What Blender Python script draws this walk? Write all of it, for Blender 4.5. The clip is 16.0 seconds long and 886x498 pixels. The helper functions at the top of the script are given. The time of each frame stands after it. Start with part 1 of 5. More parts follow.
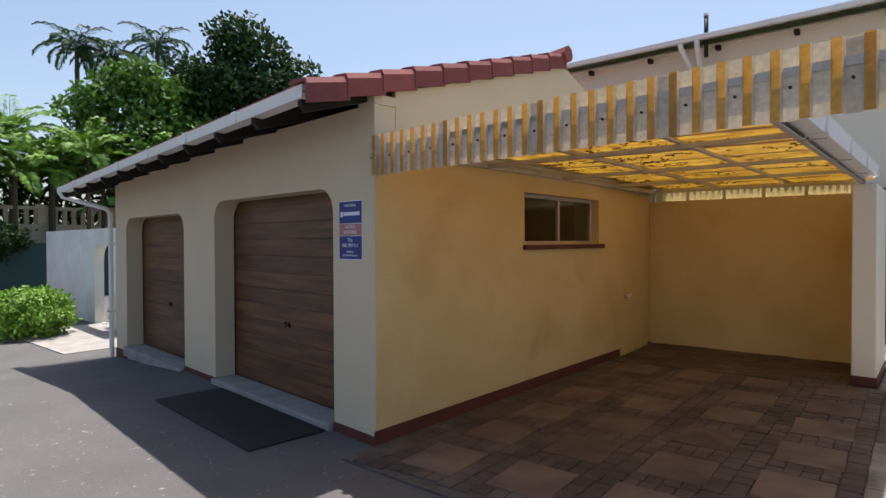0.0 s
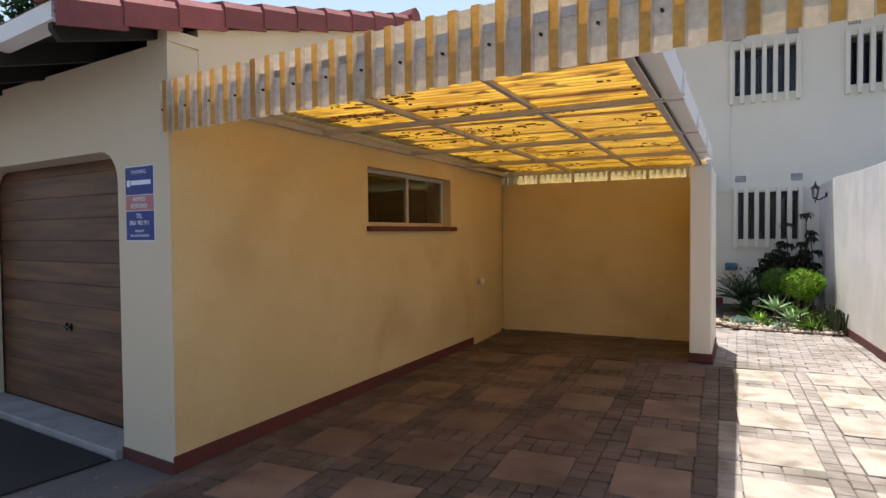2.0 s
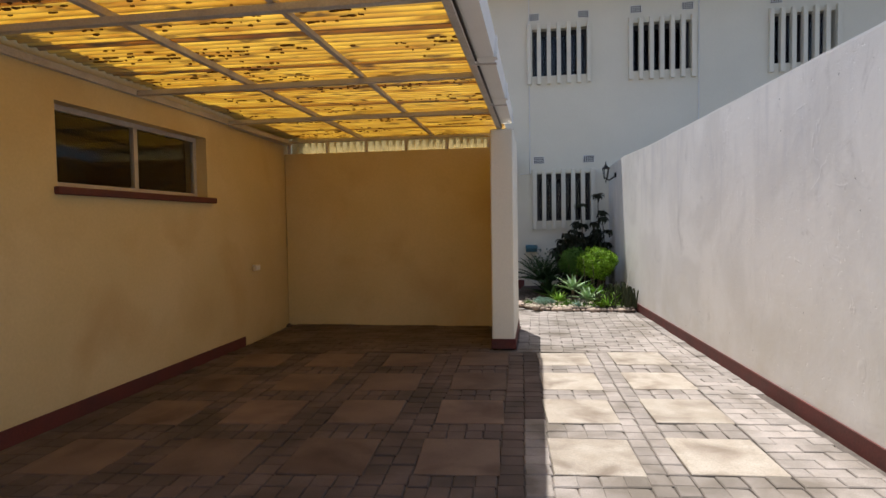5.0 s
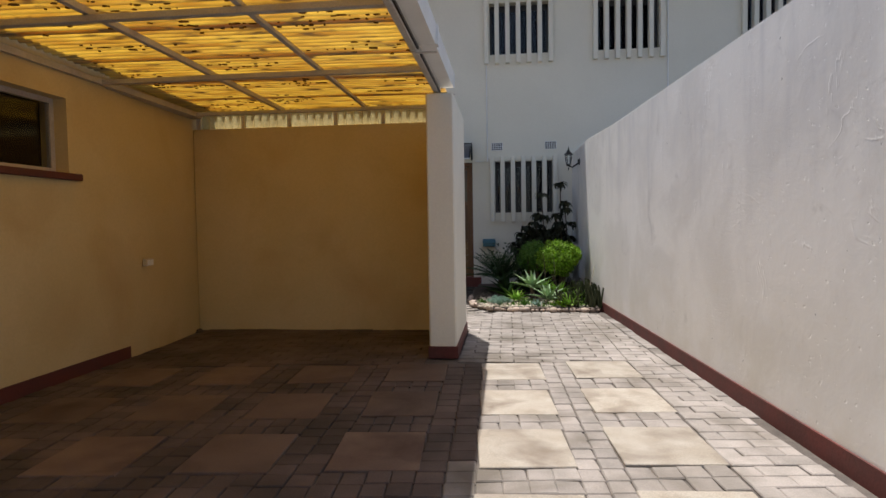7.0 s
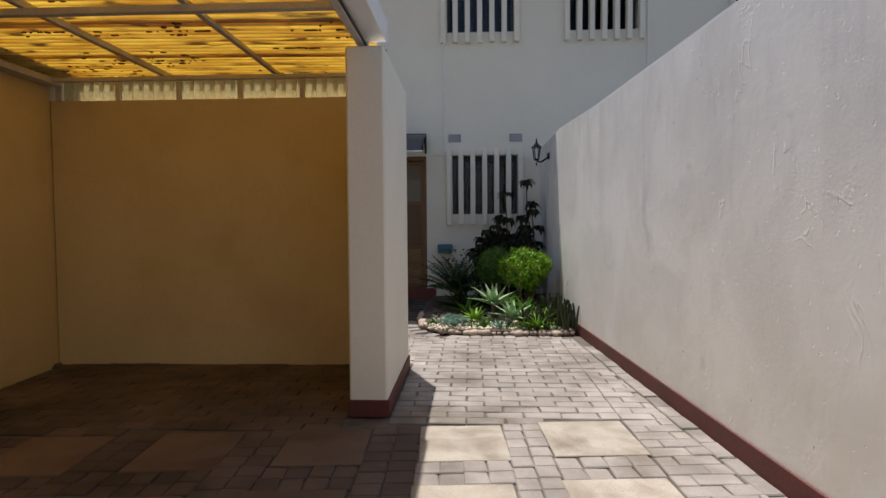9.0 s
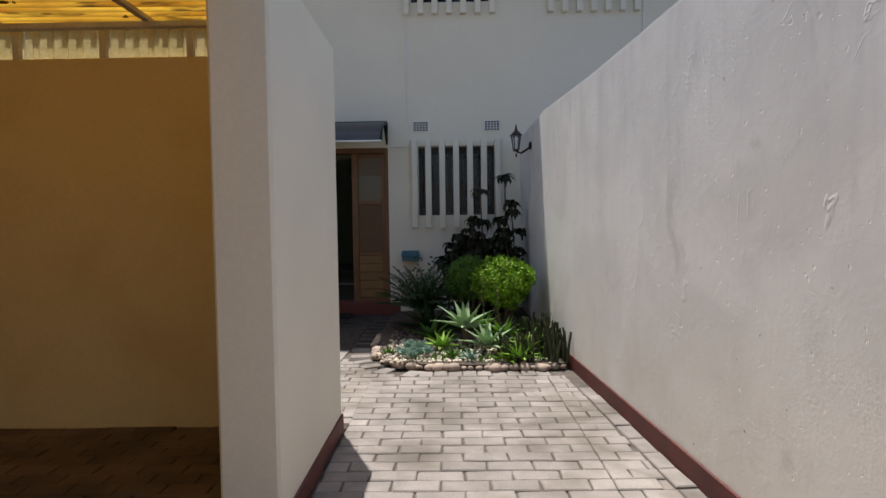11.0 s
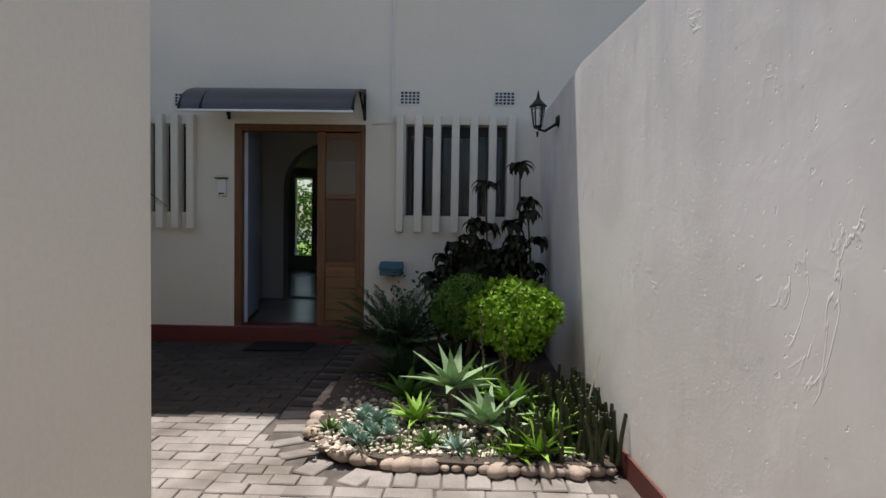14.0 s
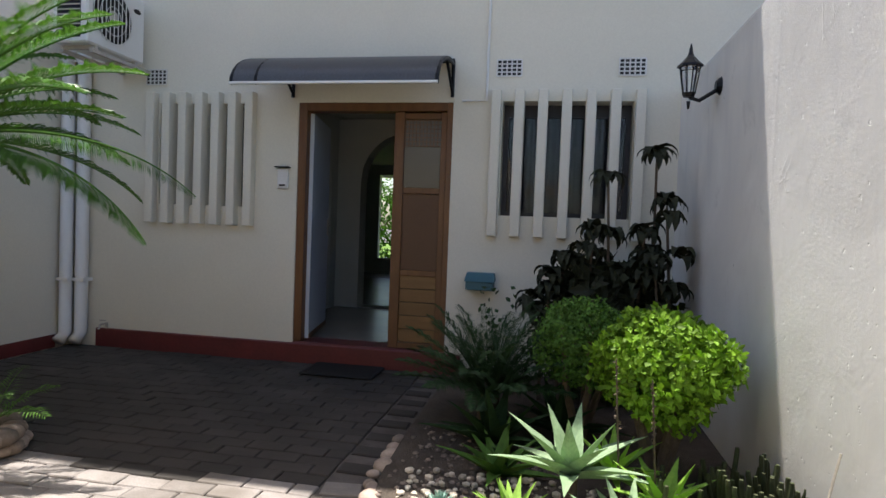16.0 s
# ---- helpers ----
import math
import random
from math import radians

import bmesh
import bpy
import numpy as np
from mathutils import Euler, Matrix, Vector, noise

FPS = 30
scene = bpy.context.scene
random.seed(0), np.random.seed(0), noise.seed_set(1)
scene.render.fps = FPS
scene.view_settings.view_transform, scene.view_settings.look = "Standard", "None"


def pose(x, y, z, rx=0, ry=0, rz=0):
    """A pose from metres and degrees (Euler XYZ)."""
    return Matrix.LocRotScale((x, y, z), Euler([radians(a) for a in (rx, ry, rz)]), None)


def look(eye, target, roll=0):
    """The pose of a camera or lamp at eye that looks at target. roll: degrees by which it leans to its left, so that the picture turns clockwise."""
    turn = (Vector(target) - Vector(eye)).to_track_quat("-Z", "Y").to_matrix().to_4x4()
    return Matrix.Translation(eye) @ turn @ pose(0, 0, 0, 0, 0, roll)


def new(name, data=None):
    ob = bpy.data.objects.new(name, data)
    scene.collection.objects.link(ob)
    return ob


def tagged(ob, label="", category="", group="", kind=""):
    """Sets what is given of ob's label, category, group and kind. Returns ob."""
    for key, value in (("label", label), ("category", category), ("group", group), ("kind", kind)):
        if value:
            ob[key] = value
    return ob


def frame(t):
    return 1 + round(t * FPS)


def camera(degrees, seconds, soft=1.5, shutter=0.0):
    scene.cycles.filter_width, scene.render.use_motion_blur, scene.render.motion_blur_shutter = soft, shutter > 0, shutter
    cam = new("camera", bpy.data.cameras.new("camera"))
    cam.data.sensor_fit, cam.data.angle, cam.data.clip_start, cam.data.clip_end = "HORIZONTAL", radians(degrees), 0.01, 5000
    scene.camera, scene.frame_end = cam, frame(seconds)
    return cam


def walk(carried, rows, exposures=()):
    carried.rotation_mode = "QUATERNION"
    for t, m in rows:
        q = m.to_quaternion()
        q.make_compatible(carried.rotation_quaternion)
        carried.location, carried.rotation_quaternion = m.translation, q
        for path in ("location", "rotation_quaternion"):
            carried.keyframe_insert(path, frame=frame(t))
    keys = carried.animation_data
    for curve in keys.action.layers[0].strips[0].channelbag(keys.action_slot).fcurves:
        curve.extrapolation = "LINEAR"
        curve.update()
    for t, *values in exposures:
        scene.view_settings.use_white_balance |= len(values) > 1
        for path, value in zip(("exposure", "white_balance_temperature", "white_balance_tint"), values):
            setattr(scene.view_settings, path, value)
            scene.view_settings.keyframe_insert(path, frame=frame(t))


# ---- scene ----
cam = camera(73.8, 16.0)
PATH = [
    (0, (3.182, 1.627, 1.648), (1.889, 3.153, 1.62), -0.2),
    (0.5, (3.084, 1.803, 1.628), (1.882, 3.401, 1.587), -0.2),
    (1, (2.989, 1.966, 1.603), (1.913, 3.651, 1.557), -0.3),
    (1.5, (2.937, 2.152, 1.561), (1.958, 3.896, 1.511), -0.5),
    (2, (2.924, 2.336, 1.531), (2.022, 4.121, 1.474), -0.5),
    (2.5, (2.901, 2.512, 1.495), (2.101, 4.344, 1.431), -0.6),
    (2.9, (2.873, 2.733, 1.47), (2.161, 4.6, 1.392), -0.7),
    (3, (2.854, 2.73, 1.454), (2.186, 4.615, 1.386), -0.8),
    (3.5, (2.854, 2.95, 1.405), (2.305, 4.872, 1.334), -0.9),
    (4, (2.895, 3.187, 1.378), (2.417, 5.127, 1.304), -0.9),
    (4.5, (2.891, 3.4, 1.341), (2.484, 5.356, 1.263), -0.9),
    (5, (2.865, 3.621, 1.303), (2.549, 5.594, 1.219), -0.9),
    (5.2, (2.88, 3.713, 1.282), (2.596, 5.691, 1.196), -1.0),
    (7.3, (3.07, 4.959, 1.156), (2.889, 6.948, 1.068), -0.8),
    (7.5, (3.026, 5.141, 1.152), (2.878, 7.134, 1.063), -0.6),
    (8, (3.029, 5.467, 1.173), (2.897, 7.46, 1.082), -0.6),
    (8.5, (3.075, 5.805, 1.169), (2.965, 7.8, 1.081), -0.6),
    (9, (3.141, 6.136, 1.192), (3.05, 8.132, 1.106), -0.4),
    (9.2, (3.173, 6.265, 1.188), (3.08, 8.262, 1.104), -0.6),
    (11.3, (3.310, 7.706, 1.244), (3.296, 9.704, 1.154), -0.5),
    (11.5, (3.324, 7.843, 1.246), (3.315, 9.841, 1.159), -0.2),
    (12, (3.403, 8.169, 1.265), (3.402, 10.167, 1.176), -0.1),
    (12.5, (3.455, 8.485, 1.27), (3.456, 10.483, 1.183), 0.2),
    (13, (3.431, 8.832, 1.259), (3.422, 10.83, 1.174), 0.5),
    (13.5, (3.456, 9.156, 1.25), (3.424, 11.154, 1.165), 0.6),
    (14, (3.453, 9.473, 1.232), (3.392, 11.47, 1.156), 0.9),
    (14.5, (3.43, 9.763, 1.215), (3.295, 11.757, 1.141), 1.2),
    (15, (3.415, 10.065, 1.230), (3.208, 12.052, 1.153), 1.8),
    (15.5, (3.374, 10.392, 1.222), (3.098, 12.371, 1.152), 2.0),
    (16, (3.298, 10.67, 1.221), (2.941, 12.637, 1.149), 2.2),
]
walk(cam, [(t, look(eye, target, roll)) for t, eye, target, roll in PATH], [(0, 0.62), (2, 0.95), (3.5, 0.76), (5, 0.58), (7.5, 0.36), (9, 0.32), (12, 0.34), (13, 0.22), (13.5, 0.3), (14.5, 0.5), (16, 1.02)])


# ---- world, sun ----
SUN_DIR = Vector((0.115, -0.262, -1.0)).normalized()
world = bpy.data.worlds.new("world")
scene.world = world
world.use_nodes = True
wn = world.node_tree
sky = wn.nodes.new("ShaderNodeTexSky")
sky.sky_type = "NISHITA"
sky.sun_disc = False
sky.sun_elevation = math.asin(-SUN_DIR.z)
sky.sun_rotation = math.atan2(-SUN_DIR.x, -SUN_DIR.y)
sky.air_density, sky.dust_density, sky.ozone_density = 1.0, 2.2, 0.35
wn.links.new(sky.outputs[0], wn.nodes["Background"].inputs[0])
wn.nodes["Background"].inputs[1].default_value = 0.115
sun_data = bpy.data.lights.new("sun", "SUN")
sun_data.energy, sun_data.angle, sun_data.color = 5.0, radians(0.53), (1.0, 0.95, 0.88)
sun = new("sun", sun_data)
sun.rotation_euler = SUN_DIR.to_track_quat("-Z", "Y").to_euler()


# ---- materials ----
def material(name, color, rough=0.7, color2=None, scale=3.0, amount=0.5, grain=60.0, bump=0.2, depth=0.002,
             stain=None, stain_scale=0.8, stain_at=(0.55, 0.75), metal=0.0, stretch=(1, 1, 1), vary=0.0, island=0.0,
             translucent=None, spec=0.5, furrow=False, grain_amount=0.35, chips=0.0, reflect=None):
    """A surface with colour that varies at two scales, fine relief and optional stains."""
    m = bpy.data.materials.new(name)
    m.use_nodes = True
    nt = m.node_tree
    N, L = nt.nodes.new, nt.links.new
    b = nt.nodes["Principled BSDF"]
    b.inputs["Roughness"].default_value = rough
    b.inputs["Metallic"].default_value = metal
    b.inputs["Specular IOR Level"].default_value = spec
    geo = N("ShaderNodeNewGeometry")
    mp = N("ShaderNodeMapping")
    mp.inputs["Scale"].default_value = stretch
    L(geo.outputs["Position"], mp.inputs[0])
    big = N("ShaderNodeTexNoise")
    big.inputs["Scale"].default_value, big.inputs["Detail"].default_value = scale, 6
    L(mp.outputs[0], big.inputs[0])
    fine = N("ShaderNodeTexNoise")
    fine.inputs["Scale"].default_value, fine.inputs["Detail"].default_value = grain, 4
    L(mp.outputs[0], fine.inputs[0])
    c2 = color2 or tuple(c * 0.78 for c in color)
    ramp = N("ShaderNodeMapRange")
    ramp.inputs[1].default_value, ramp.inputs[2].default_value = 0.35, 0.65
    L(big.outputs[0], ramp.inputs[0])
    mix = N("ShaderNodeMix")
    mix.data_type = "RGBA"
    mix.inputs[6].default_value, mix.inputs[7].default_value = (*color, 1), (*c2, 1)
    am = N("ShaderNodeMath")
    am.operation = "MULTIPLY"
    am.inputs[1].default_value = amount
    L(ramp.outputs[0], am.inputs[0])
    L(am.outputs[0], mix.inputs[0])
    out = mix.outputs[2]
    g = N("ShaderNodeMix")
    g.data_type, g.blend_type = "RGBA", "MULTIPLY"
    g.inputs[0].default_value = grain_amount
    gr = N("ShaderNodeMapRange")
    gr.inputs[1].default_value, gr.inputs[2].default_value, gr.inputs[3].default_value, gr.inputs[4].default_value = 0.3, 0.7, 0.6, 1.3
    L(fine.outputs[0], gr.inputs[0])
    L(out, g.inputs[6])
    L(gr.outputs[0], g.inputs[7])
    out = g.outputs[2]
    if stain:
        sn = N("ShaderNodeTexNoise")
        sn.inputs["Scale"].default_value, sn.inputs["Detail"].default_value, sn.inputs["Distortion"].default_value = stain_scale, 8, 0.4
        L(mp.outputs[0], sn.inputs[0])
        sr = N("ShaderNodeMapRange")
        sr.inputs[1].default_value, sr.inputs[2].default_value = stain_at
        L(sn.outputs[0], sr.inputs[0])
        sm = N("ShaderNodeMix")
        sm.data_type = "RGBA"
        sm.inputs[7].default_value = (*stain, 1)
        L(out, sm.inputs[6])
        L(sr.outputs[0], sm.inputs[0])
        out = sm.outputs[2]
    if furrow:
        sx = N("ShaderNodeSeparateXYZ")
        L(geo.outputs["Position"], sx.inputs[0])
        ph = N("ShaderNodeMath")
        ph.operation = "MULTIPLY_ADD"
        ph.inputs[1].default_value, ph.inputs[2].default_value = 2 * math.pi / 0.076, -4.86 * 2 * math.pi / 0.076
        L(sx.outputs["Y"], ph.inputs[0])
        si = N("ShaderNodeMath")
        si.operation = "SINE"
        L(ph.outputs[0], si.inputs[0])
        fr = N("ShaderNodeMapRange")
        fr.inputs[1].default_value, fr.inputs[2].default_value, fr.inputs[3].default_value = -1.0, -0.1, 0.42
        L(si.outputs[0], fr.inputs[0])
        fm = N("ShaderNodeMix")
        fm.data_type, fm.blend_type = "RGBA", "MULTIPLY"
        fm.inputs[0].default_value = 1.0
        L(out, fm.inputs[6])
        L(fr.outputs[0], fm.inputs[7])
        out = fm.outputs[2]
    for amt, src in ((vary, "object"), (island, "island")):
        if amt:
            if src == "object":
                r = N("ShaderNodeObjectInfo").outputs["Random"]
            else:
                r = geo.outputs["Random Per Island"]
            rr = N("ShaderNodeMapRange")
            rr.inputs[3].default_value, rr.inputs[4].default_value = 1 - amt, 1 + amt
            L(r, rr.inputs[0])
            vm = N("ShaderNodeMix")
            vm.data_type, vm.blend_type = "RGBA", "MULTIPLY"
            vm.inputs[0].default_value = 1.0
            L(out, vm.inputs[6])
            L(rr.outputs[0], vm.inputs[7])
            out = vm.outputs[2]
    if reflect:
        b.inputs["Base Color"].default_value = (*reflect, 1)
    else:
        L(out, b.inputs["Base Color"])
    bp = N("ShaderNodeBump")
    bp.inputs["Strength"].default_value, bp.inputs["Distance"].default_value = bump, depth
    add = N("ShaderNodeMath")
    add.operation = "ADD"
    L(big.outputs[0], add.inputs[0])
    L(fine.outputs[0], add.inputs[1])
    L(add.outputs[0], bp.inputs["Height"])
    if chips:
        cn = N("ShaderNodeTexNoise")
        cn.inputs["Scale"].default_value, cn.inputs["Detail"].default_value, cn.inputs["Distortion"].default_value = 13.0, 9, 0.5
        L(mp.outputs[0], cn.inputs[0])
        cr = N("ShaderNodeMapRange")
        cr.inputs[1].default_value, cr.inputs[2].default_value = 0.64, 0.78
        L(cn.outputs[0], cr.inputs[0])
        b2 = N("ShaderNodeBump")
        b2.inputs["Strength"].default_value, b2.inputs["Distance"].default_value = 0.45, chips
        L(cr.outputs[0], b2.inputs["Height"])
        L(bp.outputs[0], b2.inputs["Normal"])
        L(b2.outputs[0], b.inputs["Normal"])
    else:
        L(bp.outputs[0], b.inputs["Normal"])
    if translucent:
        t = N("ShaderNodeBsdfTranslucent")
        tm = N("ShaderNodeMix")
        tm.data_type, tm.blend_type = "RGBA", "MULTIPLY"
        tm.inputs[0].default_value = 1.0
        tm.inputs[7].default_value = (*translucent[0], 1)
        L(out, tm.inputs[6])
        L(tm.outputs[2], t.inputs[0])
        ms = N("ShaderNodeMixShader")
        ms.inputs[0].default_value = translucent[1]
        L(b.outputs[0], ms.inputs[1])
        L(t.outputs[0], ms.inputs[2])
        L(ms.outputs[0], nt.nodes["Material Output"].inputs[0])
    return m


def trowelled(name, color, color2, streak, stain):
    """Rough whitewash: rain streaks, cloudy patches, trowel ridges and areas of coarse grit."""
    m = bpy.data.materials.new(name)
    m.use_nodes = True
    nt = m.node_tree
    N, L = nt.nodes.new, nt.links.new
    b = nt.nodes["Principled BSDF"]
    b.inputs["Roughness"].default_value = 0.9
    b.inputs["Specular IOR Level"].default_value = 0.25
    geo = N("ShaderNodeNewGeometry")

    def tex(scale, detail, stretch=(1, 1, 1), distortion=0.0, shift=0.0, rough=0.55):
        mp = N("ShaderNodeMapping")
        mp.inputs["Scale"].default_value, mp.inputs["Location"].default_value = stretch, (shift, shift, shift)
        L(geo.outputs["Position"], mp.inputs[0])
        t = N("ShaderNodeTexNoise")
        t.inputs["Scale"].default_value, t.inputs["Detail"].default_value = scale, detail
        t.inputs["Distortion"].default_value, t.inputs["Roughness"].default_value = distortion, rough
        L(mp.outputs[0], t.inputs[0])
        return t.outputs[0]

    def span(src, a, c, lo=0.0, hi=1.0):
        r = N("ShaderNodeMapRange")
        r.interpolation_type = "SMOOTHSTEP"
        for k, v in zip((1, 2, 3, 4), (a, c, lo, hi)):
            r.inputs[k].default_value = v
        L(src, r.inputs[0])
        return r.outputs[0]

    def math_(op, a, c):
        q = N("ShaderNodeMath")
        q.operation = op
        for k, v in enumerate((a, c)):
            if isinstance(v, float):
                q.inputs[k].default_value = v
            else:
                L(v, q.inputs[k])
        return q.outputs[0]

    def blend(a, c, fac):
        x = N("ShaderNodeMix")
        x.data_type = "RGBA"
        for k, v in ((6, a), (7, c)):
            if isinstance(v, tuple):
                x.inputs[k].default_value = (*v, 1)
            else:
                L(v, x.inputs[k])
        L(fac, x.inputs[0])
        return x.outputs[2]

    sx = N("ShaderNodeSeparateXYZ")
    L(geo.outputs["Position"], sx.inputs[0])
    high = span(sx.outputs["Z"], 0.9, 2.0)
    c = blend(color, color2, span(tex(1.3, 5, distortion=0.6), 0.38, 0.66))
    c = blend(c, streak, math_("MULTIPLY", span(tex(5.0, 5, (1, 1, 0.16), 0.5, 3.0), 0.46, 0.72), math_("MULTIPLY", high, 0.6)))
    c = blend(c, stain, math_("MULTIPLY", span(tex(3.4, 8, (1, 1, 0.7), 0.8, 9.0, 0.7), 0.57, 0.72), 0.55))
    c = blend(c, (0.62, 0.585, 0.52), math_("MULTIPLY", span(sx.outputs["Z"], 1.1, 0.1), span(tex(1.9, 5, shift=4.0), 0.35, 0.65, 0.2, 0.75)))
    c = blend(c, tuple(v * 0.55 for v in stain), math_("MULTIPLY", span(tex(17.0, 3, shift=6.0), 0.735, 0.77), 0.8))
    L(c, b.inputs["Base Color"])
    grit_zone = span(tex(0.9, 5, distortion=0.8, shift=2.0), 0.46, 0.62, 0.10, 1.0)
    grit = math_("MULTIPLY", span(tex(70.0, 4, shift=1.0, rough=0.8), 0.2, 0.8), grit_zone)
    line = tex(2.6, 4, (1, 1, 0.8), 1.4, 7.0, 0.5)
    ridge = span(math_("ABSOLUTE", math_("SUBTRACT", line, 0.53), 0.0), 0.016, 0.0)
    ridge = math_("MULTIPLY", ridge, span(tex(2.2, 3, shift=12.0), 0.56, 0.66))
    lump = tex(5.5, 3, distortion=0.5, shift=5.0, rough=0.6)
    pits = span(tex(30.0, 2, shift=15.0), 0.69, 0.73)
    h = math_("ADD", math_("MULTIPLY", grit, 0.0007), math_("MULTIPLY", ridge, 0.0014))
    h = math_("ADD", h, math_("MULTIPLY", lump, 0.003))
    h = math_("SUBTRACT", h, math_("MULTIPLY", pits, 0.0015))
    bp = N("ShaderNodeBump")
    bp.inputs["Strength"].default_value, bp.inputs["Distance"].default_value = 0.8, 1.0
    L(h, bp.inputs["Height"])
    L(bp.outputs[0], b.inputs["Normal"])
    return m


def plain(name, color, rough=0.5, metal=0.0):
    return material(name, color, rough, amount=0.3, grain=120, bump=0.05, depth=0.001, metal=metal, grain_amount=0.1)


CREAM = material("cream_plaster", (0.61, 0.51, 0.37), 0.85, (0.55, 0.455, 0.32), 1.3, 0.5, 70, 0.10, 0.002, grain_amount=0.08, chips=0.001)
# Cream paint with the carport roof's yellow light mixed into the colour.
TINTED_CREAM = material("roof_light_tinted_plaster", (0.62, 0.49, 0.26), 0.8, (0.55, 0.425, 0.20), 1.1, 0.7, 45, 0.16, 0.003, grain_amount=0.10, chips=0.002,
                 stain=(0.45, 0.30, 0.13), stain_scale=1.3, stain_at=(0.52, 0.95))
HOUSE = material("pale_plaster", (0.76, 0.72, 0.62), 0.85, (0.69, 0.655, 0.56), 1.1, 0.6, 70, 0.10, 0.002, grain_amount=0.08, chips=0.0015)
YARD = trowelled("rough_white_plaster", (0.80, 0.78, 0.76), (0.71, 0.69, 0.67), (0.62, 0.61, 0.62), (0.54, 0.52, 0.51))
RED = material("red_plinth_paint", (0.115, 0.024, 0.019), 0.7, (0.07, 0.022, 0.018), 5, 0.7, 60, 0.4, 0.003)
STEP_RED = material("red_polished_cement", (0.15, 0.03, 0.03), 0.45, (0.10, 0.025, 0.025), 4, 0.7, 50, 0.3, 0.002)
TILE = material("red_roof_tile", (0.24, 0.06, 0.055), 0.75, (0.17, 0.045, 0.045), 6, 0.7, 90, 0.5, 0.003, vary=0.2, island=0.15)
WHITE = material("white_paint", (0.78, 0.77, 0.76), 0.5, (0.68, 0.67, 0.65), 3, 0.5, 80, 0.1, 0.001, grain_amount=0.06)
STEELP = material("greyed_white_steel", (0.50, 0.46, 0.42), 0.6, (0.40, 0.35, 0.30), 8, 0.6, 90, 0.2, 0.001)
DARKW = material("black_stained_timber", (0.016, 0.013, 0.012), 0.8, None, 8, 0.5, 70, 0.3, 0.002)
DOORW = material("varnished_timber", (0.155, 0.066, 0.029), 0.5, (0.065, 0.028, 0.015), 1.6, 1.0, 22, 0.3, 0.001,
                 stretch=(0.7, 0.7, 9), vary=0.18, grain_amount=0.6)
FRAMEW = material("orange_brown_hardwood", (0.175, 0.078, 0.030), 0.45, (0.11, 0.046, 0.020), 3, 0.7, 30, 0.3, 0.001, stretch=(8, 8, 1))
SHEET = material("yellowed_translucent_sheet", (0.74, 0.53, 0.14), 0.55, (0.40, 0.20, 0.03), 3.6, 1.0, 30, 0.2, 0.001,
                 stain=(0.06, 0.028, 0.008), stain_scale=7.0, stain_at=(0.55, 0.66), stretch=(0.6, 3.4, 1), translucent=((0.88, 0.74, 0.29), 0.55), furrow=True, reflect=(0.72, 0.62, 0.42))
STRIP = material("pale_translucent_strip", (0.62, 0.56, 0.38), 0.6, (0.52, 0.44, 0.26), 5.0, 0.8, 40, 0.2, 0.001, translucent=((1.0, 0.95, 0.75), 0.6))
LITTER = material("dry_leaf_litter", (0.22, 0.125, 0.05), 0.9, (0.12, 0.065, 0.025), 9, 0.8, 60, 0.3, 0.001, translucent=((1.0, 0.7, 0.4), 0.35))
RIBS = material("yellow_translucent_rib", (0.62, 0.36, 0.08), 0.6, (0.45, 0.24, 0.05), 3.0, 0.8, 40, 0.2, 0.001, translucent=((1.0, 0.8, 0.5), 0.4))
FASCIA = material("weathered_translucent_valance", (0.68, 0.63, 0.56), 0.6, (0.58, 0.53, 0.42), 2.0, 0.8, 40, 0.2, 0.001,
                  stain=(0.30, 0.26, 0.14), stain_scale=4.0, stain_at=(0.6, 0.8), translucent=((1.0, 0.80, 0.5), 0.32))
PAVER = material("grey_pink_paver", (0.285, 0.255, 0.238), 0.9, (0.21, 0.19, 0.175), 6, 0.9, 130, 0.7, 0.003,
                 stain=(0.13, 0.112, 0.095), stain_scale=1.9, stain_at=(0.46, 0.66), vary=0.12, island=0.12)
# Darker copies for the carport floor: its shade mixed in with oil and dust.
DIRTY_SHADED_PAVER = material("stained_shade_toned_paver", (0.112, 0.082, 0.070), 0.85, (0.060, 0.042, 0.036), 3, 0.8, 110, 0.6, 0.003,
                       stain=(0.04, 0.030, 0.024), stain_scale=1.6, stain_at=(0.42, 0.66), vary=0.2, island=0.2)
# Courtyard copy: the house's cast shade put into the colour, with dark stains.
COURT_SHADE_PAVER = material("courtyard_shade_paver", (0.054, 0.046, 0.040), 0.9, (0.034, 0.029, 0.026), 2.2, 0.9, 110, 0.6, 0.003,
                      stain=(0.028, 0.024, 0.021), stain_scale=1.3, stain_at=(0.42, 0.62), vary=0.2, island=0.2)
DIRTY_SHADED_SLAB = material("stained_shade_toned_slab", (0.160, 0.112, 0.084), 0.85, (0.095, 0.062, 0.048), 2.5, 0.8, 140, 0.6, 0.003,
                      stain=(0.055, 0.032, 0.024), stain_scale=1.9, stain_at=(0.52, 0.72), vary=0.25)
SLAB = material("exposed_cement_slab", (0.33, 0.30, 0.262), 0.9, (0.26, 0.225, 0.185), 5, 0.9, 160, 0.7, 0.003, grain_amount=0.6,
                stain=(0.16, 0.13, 0.105), stain_scale=3.6, stain_at=(0.48, 0.70), vary=0.14)
BEDDING = material("joint_sand", (0.12, 0.102, 0.09), 0.95, (0.06, 0.05, 0.045), 9, 0.8, 120, 0.8, 0.005)
